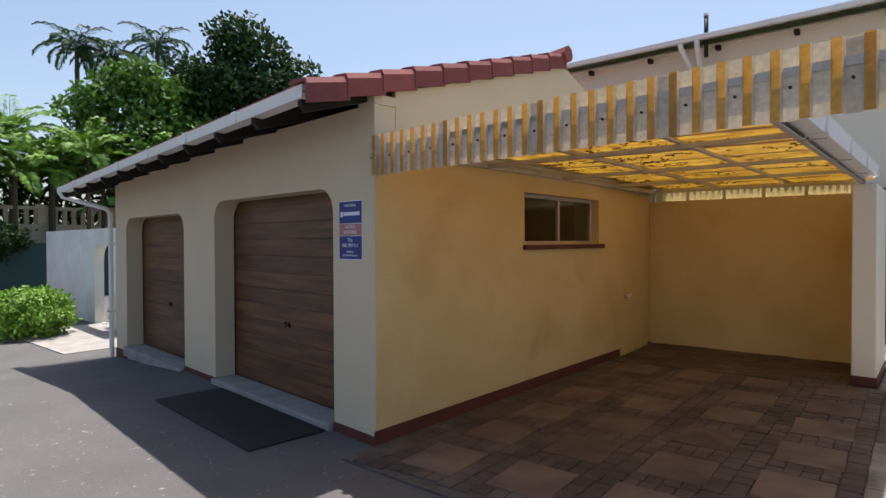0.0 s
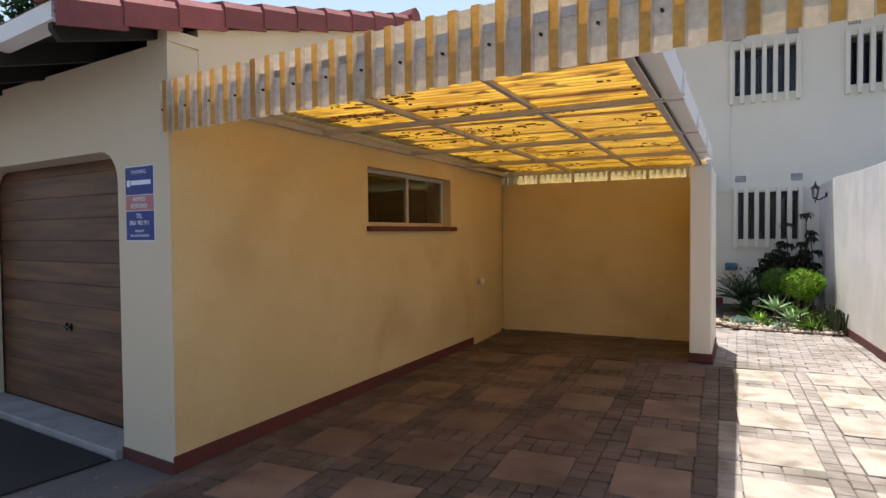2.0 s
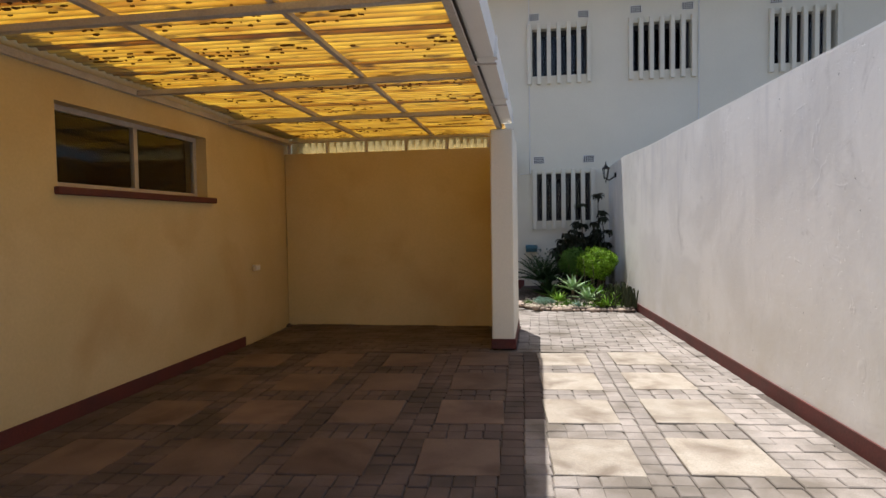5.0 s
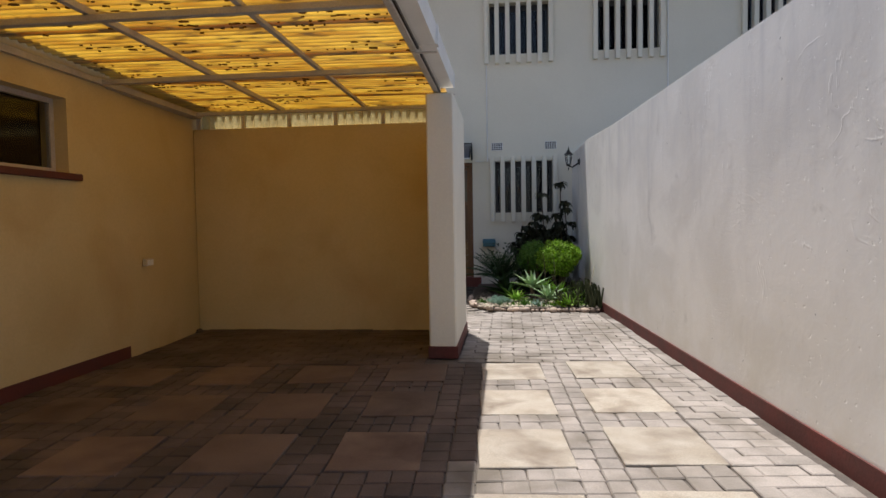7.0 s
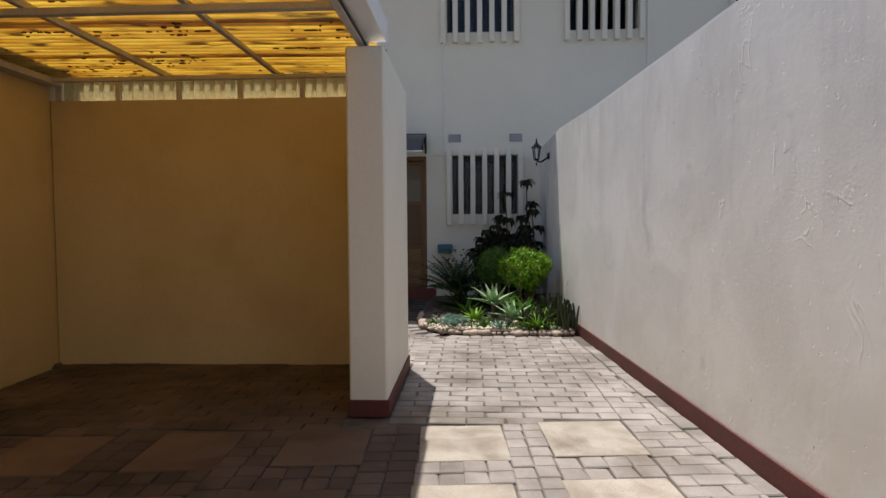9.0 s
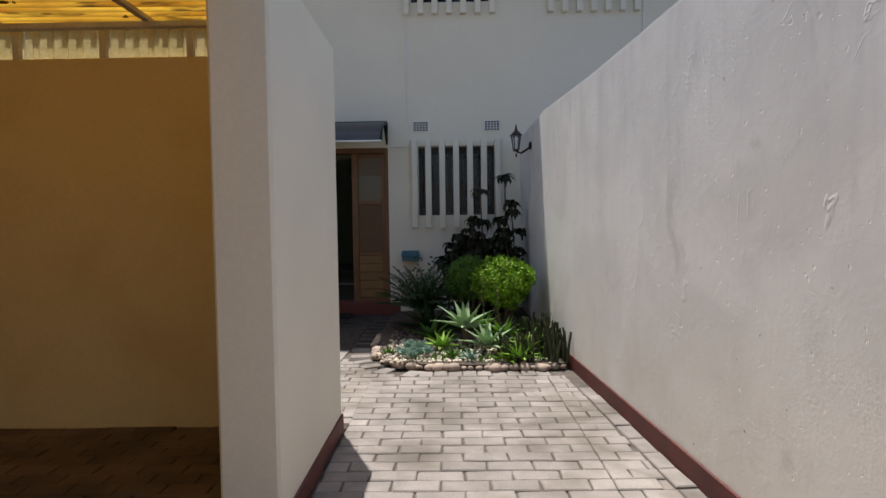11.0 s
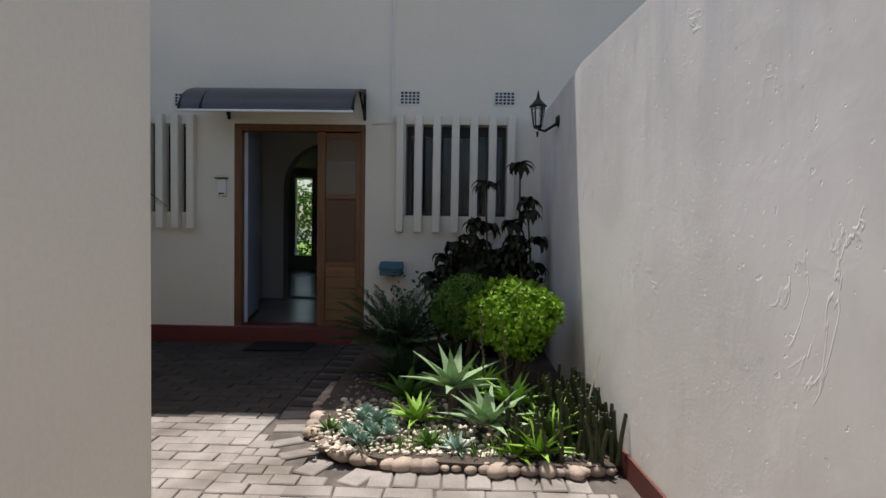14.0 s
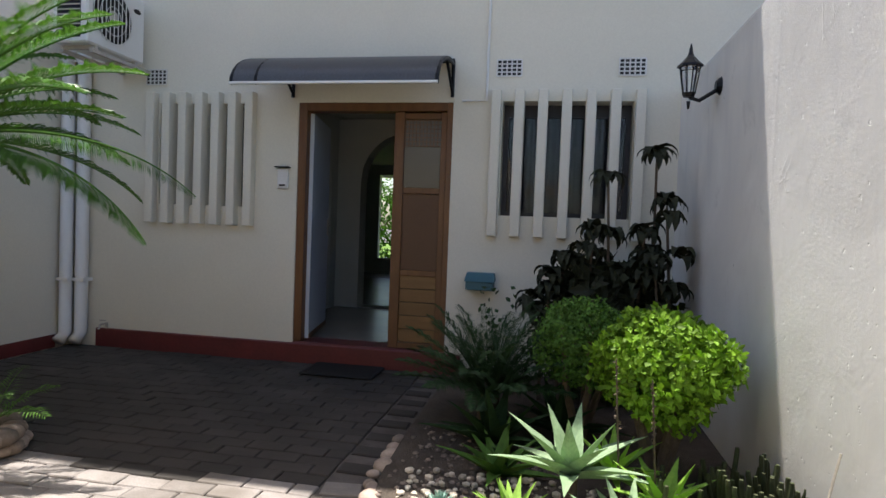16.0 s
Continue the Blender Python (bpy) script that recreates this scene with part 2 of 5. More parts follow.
ASPHALT = material("worn_asphalt", (0.112, 0.104, 0.105), 0.9, (0.085, 0.08, 0.08), 1.1, 0.8, 110, 0.9, 0.005, grain_amount=0.6,
                   stain=(0.26, 0.24, 0.22), stain_scale=20.0, stain_at=(0.66, 0.72))
CEMENT = material("cement_threshold", (0.34, 0.32, 0.30), 0.9, (0.24, 0.22, 0.21), 4, 0.8, 80, 0.6, 0.004)
RUBBER = material("black_rubber", (0.012, 0.012, 0.013), 0.8, None, 10, 0.5, 200, 0.6, 0.003)
SOIL = material("dark_soil", (0.10, 0.078, 0.06), 0.95, (0.05, 0.037, 0.03), 7, 0.8, 90, 1.0, 0.02)
BLACK = plain("black_metal", (0.012, 0.012, 0.014), 0.4, 0.5)
GREYPLASTIC = material("grey_polycarbonate", (0.10, 0.10, 0.11), 0.35, None, 4, 0.4, 80, 0.1, 0.001, translucent=((1, 1, 1), 0.2))
SIGNBLUE = plain("blue_sign", (0.015, 0.03, 0.19), 0.5)
SIGNPINK = plain("faded_red_sign", (0.42, 0.16, 0.16), 0.5)
SIGNWHITE = plain("white_lettering", (0.72, 0.75, 0.85), 0.5)
TEAL = plain("teal_enamel", (0.04, 0.13, 0.17), 0.5)
GREENWALL = material("dark_green_wall_paint", (0.02, 0.06, 0.055), 0.8, None, 1.5, 0.6, 60, 0.4, 0.004)
# Near-black for the curtains and for sheets that imitate unlit recesses.
CURTAIN_AND_SHADE = plain("dark_curtain_and_shade", (0.012, 0.012, 0.025), 0.95)
DARKFRAME = plain("dark_window_frame", (0.05, 0.045, 0.05), 0.5)
PEBBLE = material("river_pebble", (0.27, 0.21, 0.165), 0.75, (0.18, 0.14, 0.12), 9, 0.8, 90, 0.3, 0.002, vary=0.4, island=0.45)
WHITESTONE = material("pale_chip_stone", (0.62, 0.56, 0.46), 0.8, (0.45, 0.38, 0.30), 12, 0.8, 90, 0.4, 0.002, island=0.4)
BARK = material("bark", (0.13, 0.095, 0.065), 0.9, None, 8, 0.8, 60, 1.0, 0.01)
LEAF = lambda name, c, i=0.35, r=0.6: material(name, c, r, tuple(v * 0.6 for v in c), 6, 0.7, 60, 0.1, 0.001, island=i,
                                               translucent=((0.9, 1.0, 0.5), 0.25), spec=0.25)
LIME = LEAF("lime_leaf", (0.20, 0.36, 0.028), 0.45)
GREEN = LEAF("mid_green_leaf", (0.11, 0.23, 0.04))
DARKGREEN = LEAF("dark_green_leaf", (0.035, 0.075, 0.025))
MIDTREE = LEAF("fresh_tree_leaf", (0.11, 0.22, 0.045))
PURPLE = LEAF("purple_green_leaf", (0.045, 0.05, 0.028))
ALOE = LEAF("aloe_leaf", (0.36, 0.51, 0.29), 0.15)
FRESH = LEAF("fresh_aloe_leaf", (0.33, 0.56, 0.09), 0.25)
DARKCACTUS = LEAF("dark_cactus_skin", (0.10, 0.115, 0.055), 0.4)
LIMEBUSH = LEAF("bright_bush_leaf", (0.20, 0.36, 0.06))
SEDUM = LEAF("blue_green_rosette_leaf", (0.34, 0.50, 0.44), 0.2)
PALM = LEAF("palm_leaf", (0.10, 0.22, 0.045), 0.35, 0.35)
CANEPALM = LEAF("cane_palm_leaf", (0.17, 0.32, 0.06), 0.35, 0.5)


def glass_material():
    m = bpy.data.materials.new("window_glass")
    m.use_nodes = True
    nt = m.node_tree
    b = nt.nodes["Principled BSDF"]
    b.inputs["Base Color"].default_value = (0.9, 0.93, 0.95, 1)
    b.inputs["Roughness"].default_value = 0.03
    b.inputs["Transmission Weight"].default_value = 1.0
    b.inputs["IOR"].default_value = 1.3
    return m


GLASS = glass_material()


# ---- building blocks ----
def box(bm, x0, x1, y0, y1, z0, z1, m=None):
    vs = [bm.verts.new((x, y, z)) for z in (z0, z1) for y in (y0, y1) for x in (x0, x1)]
    for f in ((0, 2, 3, 1), (4, 5, 7, 6), (0, 1, 5, 4), (2, 6, 7, 3), (0, 4, 6, 2), (1, 3, 7, 5)):
        bm.faces.new([vs[i] for i in f])
    if m:
        for v in vs:
            v.co = m @ v.co
    return vs


def boxes(*rows, bevel=0.0, m=None):
    bm = bmesh.new()
    for r in rows:
        box(bm, *r)
    if bevel:
        bmesh.ops.bevel(bm, geom=bm.edges[:], offset=bevel, segments=1, affect="EDGES", clamp_overlap=True)
    if m:
        bm.transform(m)
    return bm


def tube(bm, pts, r, n=8, r_end=None):
    """A round bar through the points."""
    pts = [Vector(p) for p in pts]
    rings = []
    for i, p in enumerate(pts):
        d = (pts[min(i + 1, len(pts) - 1)] - pts[max(i - 1, 0)]).normalized()
        a = d.orthogonal().normalized() if i == 0 else (rings_a - d * rings_a.dot(d)).normalized()
        rings_a = a
        c = d.cross(a)
        k = i / max(1, len(pts) - 1)
        rr = r + ((r_end if r_end is not None else r) - r) * k
        rings.append([bm.verts.new(p + (a * math.cos(2 * math.pi * j / n) + c * math.sin(2 * math.pi * j / n)) * rr) for j in range(n)])
    for s, t in zip(rings, rings[1:]):
        for j in range(n):
            bm.faces.new((s[j], s[(j + 1) % n], t[(j + 1) % n], t[j]))
    bm.faces.new(rings[0][::-1])
    bm.faces.new(rings[-1])
    return bm


def origin(ob):
    p = Vector((0, 0, 0))
    while ob:
        p += ob.location
        ob = ob.parent
    return p


def part(name, bm, mat, parent=None, label="", smooth=False, kind="", category=""):
    """Links a bmesh that is in world coordinates as one mesh object under a thing."""
    bmesh.ops.recalc_face_normals(bm, faces=bm.faces[:])
    if parent:
        bmesh.ops.translate(bm, verts=bm.verts[:], vec=-origin(parent))
    me = bpy.data.meshes.new(name)
    bm.to_mesh(me)
    bm.free()
    me.materials.append(mat)
    if smooth:
        me.shade_smooth()
    ob = new(name, me)
    ob.parent = parent
    return tagged(ob, label, category, kind=kind)


def thing(name, at, label, category, group="", kind=""):
    ob = new(name)
    ob.location = at
    ob.empty_display_size = 0.1
    return tagged(ob, label, category, group, kind)


def structure(name, bm, mat, label="", category=""):
    return part(name, bm, mat, None, label, kind="structure", category=category)


def wall_panel(outline, holes, thick, place):
    """A wall from an outline and holes in its own plane (x, z), thick towards +y, then laid by the matrix place."""
    bm = bmesh.new()
    edges = []
    for loop in [outline] + holes:
        vs = [bm.verts.new((x, 0, z)) for x, z in loop]
        edges += [bm.edges.new((vs[i], vs[(i + 1) % len(vs)])) for i in range(len(vs))]
    bmesh.ops.triangle_fill(bm, edges=edges, use_beauty=True)
    r = bmesh.ops.extrude_face_region(bm, geom=bm.faces[:])
    bmesh.ops.translate(bm, verts=[v for v in r["geom"] if isinstance(v, bmesh.types.BMVert)], vec=(0, thick, 0))
    bm.transform(place)
    return bm


def rect(x0, x1, z0, z1):
    return [(x0, z0), (x1, z0), (x1, z1), (x0, z1)]


def rounded_top(x0, x1, z0, z1, r, n=6):
    pts = [(x0, z0), (x1, z0)]
    for i in range(n + 1):
        a = math.pi / 2 * i / n
        pts.append((x1 - r + r * math.cos(a), z1 - r + r * math.sin(a)))
    for i in range(n + 1):
        a = math.pi / 2 + math.pi / 2 * i / n
        pts.append((x0 + r + r * math.cos(a), z1 - r + r * math.sin(a)))
    return pts


# ---- plan ----
WALL_X = -0.33          # the garage's side wall
YARD_X = 4.245          # the boundary wall
HOUSE_Y = 15.52         # the house's front
BACK_Y = 11.08          # the carport's back wall
GARAGE = Matrix.Translation((WALL_X, 4.92, 0)) @ Matrix.Rotation(radians(-5.5), 4, "Z")


def fall(x, y):
    """The drive's height: it falls away to the west."""
    return -0.03 - 0.075 * max(0.0, -4.2 - x) * (1 if x > -9 else 0) - (0.36 if x <= -9 else 0)


def bend(y):
    """Side wall's bend from WALL_X towards its inner corner, fitted to the camera's view."""
    return 0.072 * max(0.0, y - 9.5)


# ---- ground and structure ----
bm = bmesh.new()
xs = [-400, -60, -25, -14, -11, -9.01, -8, -7, -6, -5, -4.2, -2, 0, 2, 4, 8, 20, 60, 400]
ys = [-400, -60, -15, -5, -1, 2, 4, 4.8, 6, 9, 14, 20, 30, 60, 400]
grid = [[bm.verts.new((x, y, fall(x, y))) for x in xs] for y in ys]
for j in range(len(ys) - 1):
    for i in range(len(xs) - 1):
        bm.faces.new((grid[j][i], grid[j][i + 1], grid[j + 1][i + 1], grid[j + 1][i]))
structure("ground", bm, ASPHALT, "worn dark grey asphalt drive with pale patches", "ground")

# garage: front with two openings
front = wall_panel(rect(-7.0, 0.0, -0.4, 2.76), [rounded_top(-3.1, -0.60, -0.07, 2.12, 0.22), rounded_top(-6.45, -4.05, -0.16, 2.02, 0.22)], 0.24, GARAGE)
for v in front.verts:
    v.co.x = min(v.co.x, WALL_X)
structure("wall_garage_front", front, CREAM, "cream plastered garage front with two rounded openings", "wall")
TX = Matrix.Rotation(radians(90), 4, "Z")  # panel x runs to world +y, its thickness to -x


def side_panel(x, outline, holes, thick):
    return wall_panel(outline, holes, thick, Matrix.Translation((x, 0, 0)) @ TX)


WIN = (7.16, 9.00, 1.60, 2.18)
structure("wall_garage_gable_end", boxes((-0.22, 0.0, 0.003, 0.237, 2.762, 2.84), m=GARAGE), CREAM, "cream plastered gable corner", "wall")
side = side_panel(WALL_X, [(5.160, -0.1), (9.5, -0.1), (11.35, -0.1), (11.35, 2.78), (9.5, 3.31), (8.03, 3.74), (5.160, 2.90)], [rect(*WIN)], 0.23)
for v in side.verts:
    v.co.x -= bend(v.co.y)
structure("wall_garage_side", side, TINTED_CREAM, "cream plastered garage side wall under the carport", "wall")
structure("wall_carport_back", boxes((WALL_X - 0.11, 2.449, BACK_Y, BACK_Y + 0.12, -0.1, 2.26), bevel=0.004), TINTED_CREAM, "cream plastered back wall of the carport", "wall")
wing = boxes((2.392, 2.628, 9.72, 10.98, 0.0, 2.27))
bmesh.ops.bevel(wing, geom=[e for e in wing.edges if abs(e.verts[0].co.z - e.verts[1].co.z) > 1 or min(v.co.z for v in e.verts) > 2], offset=0.012, segments=1, affect="EDGES")
structure("wall_carport_wing", wing, HOUSE, "cream plastered pier and wing wall of the carport", "wall")
# Skins on the side wall: roof light tinted in below, plain cream above.
structure("wall_garage_corner", boxes((WALL_X + 0.0005, WALL_X + 0.003, 4.925, 5.16, 0.0, 2.42)), TINTED_CREAM, "cream plastered corner tinted with the carport roof's light", "wall")
structure("wall_garage_gable", side_panel(WALL_X + 0.004, [(5.161, 2.50), (9.49, 2.50), (9.49, 3.31), (8.03, 3.735), (5.161, 2.895)], [], 0.0035), CREAM, "pale cream gable above the carport roof", "wall")
# Fillers behind the wing wall, set to fit its edge in the camera's view.
structure("wall_carport_return", boxes((2.40, 2.449, 10.981, BACK_Y - 0.001, 0.0, 2.26)), TINTED_CREAM, "narrow return between the wing wall and the back wall", "wall")
structure("wall_carport_edge_filler", boxes((2.45, 2.53, 10.981, BACK_Y + 0.12, 0.0, 2.26)), HOUSE, "pale plastered filler that carries on the wing wall's rear edge", "wall")
structure("wall_garage_left", boxes((-7.0, -6.77, 0.245, 6.5, -0.5, 2.7), m=GARAGE), CREAM, "plain garage wall", "wall")
structure("wall_garage_rear", boxes((-7.0, WALL_X - 0.24, 11.1, 11.33, -0.3, 2.7)), CREAM, "plain garage wall", "wall")
# plinths
structure("baseboard_carport", boxes((WALL_X, WALL_X + 0.012, 4.90, 9.66, -0.02, 0.10), bevel=0.003), RED, "red painted plinth band", "skirting")
structure("baseboard_garage", boxes((-0.60, 0.0, -0.012, 0.0, -0.04, 0.05), (-4.05, -3.1, -0.012, 0, -0.1, 0.03), (-7.0, -6.45, -0.012, 0, -0.3, -0.1), m=GARAGE), RED, "red painted plinth band", "skirting")
structure("baseboard_pier", boxes((2.383, 2.640, 9.708, 9.732, 0, 0.105), (2.624, 2.640, 9.732, 10.98, 0, 0.105), bevel=0.004), RED, "red painted plinth band", "skirting")
structure("threshold", boxes((-3.098, -0.602, -0.06, 0.25, -0.069, 0.03), (-6.448, -4.052, -0.06, 0.25, -0.159, -0.01), bevel=0.008, m=GARAGE), CEMENT, "grey cement sills under the garage doors", "threshold")

# boundary wall: it opens out by a few degrees towards the drive
KINK_Y = 13.5


def yard_x(y):
    return YARD_X + 0.060 * max(0.0, KINK_Y - y)


def wall_dip(y):
    """The wall's top is lowered to fit the camera's view and is slightly uneven."""
    return -0.042 * max(0.0, min(1.0, (KINK_Y - y) / 1.6)) + 0.005 * noise.noise(Vector((0.0, y * 2.3, 0.0)))


def run(x0, x1, z0, z1, ya=3.0, yb=HOUSE_Y):
    """A strip that follows the boundary wall, offsets x0 to x1 from its face."""
    bm = bmesh.new()
    rings = []
    n = 46
    for y in [ya + (min(KINK_Y, yb) - ya) * i / n for i in range(n + 1)] + ([yb] if yb > KINK_Y else []):
        k = wall_dip(y) if z1 > 1 else 0.0
        rings.append([bm.verts.new((yard_x(y) + x, y, z)) for x, z in ((x0, z0 + (k if z0 > 1 else 0.0)), (x1, z0 + (k if z0 > 1 else 0.0)), (x1, z1 + k), (x0, z1 + k))])
    for p, q in zip(rings, rings[1:]):
        for k in range(4):
            bm.faces.new((p[k], p[(k + 1) % 4], q[(k + 1) % 4], q[k]))
    bm.faces.new(rings[0][::-1])
    bm.faces.new(rings[-1])
    return bm


structure("wall_boundary", run(0, 0.22, -0.1, 2.335), YARD, "rough whitewashed boundary wall with chips and stains", "wall")
structure("trim_boundary_coping", run(0.001, 0.22, 2.336, 2.352), WHITE, "thin pale coping on the boundary wall", "coping")
structure("baseboard_boundary", run(-0.014, -0.001, -0.02, 0.105, 3.0, 13.5), RED, "red painted plinth band", "skirting")

# house front
H0, H1 = -6.0, 12.0
LOW = [(2.87, 3.90, 1.34, 2.27), (-0.24, 0.63, 1.34, 2.25)]
UP = [(2.80, 3.85, 4.18, 5.09), (4.71, 5.76, 4.18, 5.09), (7.21, 8.26, 4.18, 5.09)]
DOOR = (1.10, 2.46, 0.17, 2.26)
holes = [rect(*w) for w in LOW + UP] + [rect(*DOOR)]
structure("wall_house", wall_panel(rect(H0, H1, -0.1, 6.0), holes, 0.25, Matrix.Translation((0, HOUSE_Y, 0))), HOUSE, "pale cream plastered two-storey house front", "wall")
structure("baseboard_house", boxes((-0.85, 2.6, HOUSE_Y - 0.035, HOUSE_Y, -0.02, 0.165), bevel=0.008), STEP_RED, "red polished cement plinth below the door", "skirting")
structure("baseboard_courtyard", boxes((-1.18, -1.168, 11.35, HOUSE_Y - 0.15, -0.02, 0.10)), STEP_RED, "dark red plinth band", "skirting")
structure("wall_courtyard_left", boxes((-1.38, -1.18, 11.35, HOUSE_Y, -0.1, 2.80)), HOUSE, "pale cream side wall of the courtyard", "wall")

# ---- garage roof ----
RIDGE_Y, RIDGE_Z, EAVE_Y, EAVE_Z = 8.03, 3.86, 4.25, 2.76
SLOPE = (RIDGE_Z - EAVE_Z) / (RIDGE_Y - EAVE_Y)


def roof_z(y):
    return RIDGE_Z - SLOPE * abs(y - RIDGE_Y)


def skew(bm):
    """Shears the roof to the front's angle and fall, fitted to the camera's view."""
    for v in bm.verts:
        k = WALL_X - v.co.x
        v.co.y += 0.096 * k
        v.co.z -= 0.031 * k
    return bm


def garage_roof():
    root = thing("garage_roof", (-3.6, RIDGE_Y, RIDGE_Z), "low pitched roof of red concrete tiles with dark timber rafters", "roof", kind="structure")
    cy = math.cos(math.atan(SLOPE))
    # courses of tiles over the whole slope, one stepped sheet each side
    bm = bmesh.new()
    n = 10
    step = (RIDGE_Y - EAVE_Y) / n
    for side in (1, -1):
        for i in range(n):
            ya, yb = EAVE_Y + i * step, EAVE_Y + (i + 1) * step + 0.03
            za, zb = roof_z(ya) + 0.035, roof_z(yb) + 0.0
            xa = -7.75
            while xa < WALL_X - 0.12:
                xb = min(xa + 0.33, WALL_X - 0.11)
                pts = [(xa, ya, za), (xb, ya, za), (xb, yb, zb), (xa, yb, zb)]
                lo = [bm.verts.new((x, y if side == 1 else 2 * RIDGE_Y - y, z - 0.03)) for x, y, z in pts]
                hi = [bm.verts.new((x + (0.02 if k in (0, 3) else -0.02), y if side == 1 else 2 * RIDGE_Y - y, z + 0.012)) for k, (x, y, z) in enumerate(pts)]
                bm.faces.new(hi)
                bm.faces.new(lo[::-1])
                for k in range(4):
                    bm.faces.new((lo[k], lo[(k + 1) % 4], hi[(k + 1) % 4], hi[k]))
                xa += 0.33
    field = part("roof_tiles", skew(bm), TILE, root)
    field["kind"] = "stuff"
    # verge tiles, one piece a course
    bm = bmesh.new()
    L = step * 1.08
    prof = [(0.035, -0.15), (0.055, -0.15), (0.055, -0.01), (0.03, 0.035), (-0.10, 0.045), (-0.16, 0.03), (-0.16, 0.01), (0.02, 0.01)]
    a = [bm.verts.new((x, 0, z + 0.035)) for x, z in prof]
    b = [bm.verts.new((x - 0.008, L, z + SLOPE * L + 0.005)) for x, z in prof]
    k = len(prof)
    for i in range(k):
        bm.faces.new((a[i], a[(i + 1) % k], b[(i + 1) % k], b[i]))
    bm.faces.new(a[::-1]), bm.faces.new(b)
    bmesh.ops.recalc_face_normals(bm, faces=bm.faces[:])
    me = bpy.data.meshes.new("verge_tile")
    bm.to_mesh(me), bm.free()
    me.materials.append(TILE)
    me2 = me.copy()
    for v in me2.vertices:
        v.co.y = -v.co.y
    me2.flip_normals()
    o = origin(root)
    for i in range(n):
        y = EAVE_Y - 0.03 + i * step
        t = new("verge_tile", me)
        t.parent = root
        t.location = Vector((WALL_X, y, roof_z(y))) - o
        if i < 7:
            t = new("verge_tile", me2)
            t.parent = root
            t.location = Vector((WALL_X, 2 * RIDGE_Y - y, roof_z(y))) - o
    bm = bmesh.new()
    for i in range(18):
        x0 = -0.25 - i * 0.42
        tube(bm, [(x0, RIDGE_Y, RIDGE_Z + 0.02), (x0 - 0.45, RIDGE_Y, RIDGE_Z + 0.0)], 0.10, 8)
    rc = part("ridge_cap", skew(bm), TILE, root)
    rc["kind"] = "stuff"
    # soffit: dark rafters with tails, battens
    for i in range(11):
        x = WALL_X - 0.10 - i * 0.74
        bm = bmesh.new()
        y0, y1 = EAVE_Y + 0.02 + 0.0 * i, 8.0
        vs = [bm.verts.new(p) for p in ((x, y0, roof_z(y0) - 0.02), (x, y1, roof_z(y1) - 0.02), (x, y1, roof_z(y1) - 0.14), (x, y0 + 0.05, roof_z(y0) - 0.155), (x, y0, roof_z(y0) - 0.10))]
        f = bm.faces.new(vs)
        r = bmesh.ops.extrude_face_region(bm, geom=[f])
        bmesh.ops.translate(bm, verts=[v for v in r["geom"] if isinstance(v, bmesh.types.BMVert)], vec=(-0.05, 0, 0))
        part("rafter", skew(bm), DARKW, root)
    bm = bmesh.new()
    vs = [bm.verts.new(p) for p in ((-7.7, EAVE_Y, roof_z(EAVE_Y) - 0.03), (WALL_X + 0.01, EAVE_Y, roof_z(EAVE_Y) - 0.03), (WALL_X + 0.01, 8.0, roof_z(8.0) - 0.03), (-7.7, 8.0, roof_z(8.0) - 0.03))]
    r = bmesh.ops.extrude_face_region(bm, geom=[bm.faces.new(vs)])
    bmesh.ops.translate(bm, verts=[v for v in r["geom"] if isinstance(v, bmesh.types.BMVert)], vec=(0, 0, 0.012))
    part("soffit_board", skew(bm), DARKW, root)


garage_roof()


def gutter_run(name, x0, x1, y, z0, z1, m, label, w=0.115, h=0.09):
    """A box gutter from x0 to x1 at local y, its height falling from z1 at x1 to z0 at x0."""
    root = thing(name, m @ Vector(((x0 + x1) / 2, y, (z0 + z1) / 2)), label, "gutter")
    bm = bmesh.new()
    prof = [(0, 0), (-0.02, -0.004), (-w, 0), (-w - 0.012, h), (-w + 0.004, h), (-w + 0.008, 0.010), (-0.012, 0.010), (-0.012, h), (0, h)]
    a = [bm.verts.new((x0, y + p, z0 + q)) for p, q in prof]
    b = [bm.verts.new((x1, y + p, z1 + q)) for p, q in prof]
    k = len(prof)
    for i in range(k):
        bm.faces.new((a[i], a[(i + 1) % k], b[(i + 1) % k], b[i]))
    for xx, zz in ((x0, z0), (x1, z1)):
        box(bm, xx - 0.004, xx + 0.004, y - w - 0.014, y, zz, zz + h)
    bm.transform(m)
    part("channel", bm, WHITE, root)
    cnt = max(2, int((x1 - x0) / 1.1))
    for i in range(1, cnt):
        k = i / cnt
        xx, zz = x0 + (x1 - x0) * k, z0 + (z1 - z0) * k
        part("joint", boxes((xx - 0.035, xx + 0.035, y - w - 0.02, y + 0.001, zz - 0.006, zz + h + 0.006), m=m), WHITE, root)
    return root


g = gutter_run("garage_gutter", -7.75, 0.02, -0.55, 2.46, 2.70, GARAGE, "white box gutter along the garage eaves")
bm = bmesh.new()
P = lambda x, y, z: GARAGE @ Vector((x, y, z))
tube(bm, [P(-7.6, -0.66, 2.48), P(-7.58, -0.64, 2.40), P(-7.10, -0.12, 2.20), P(-7.06, -0.06, 2.12), P(-7.06, -0.06, -0.28), P(-7.06, -0.16, -0.34)], 0.038, 8)
dp = thing("garage_downpipe", P(-7.06, -0.06, -0.3), "white round downpipe at the garage corner", "downpipe")
part("pipe", bm, WHITE, dp, smooth=True)
for z in (0.5, 1.6):
    part("bracket", boxes((-7.11, -7.01, -0.11, 0.0, z, z + 0.03), m=GARAGE), WHITE, dp)


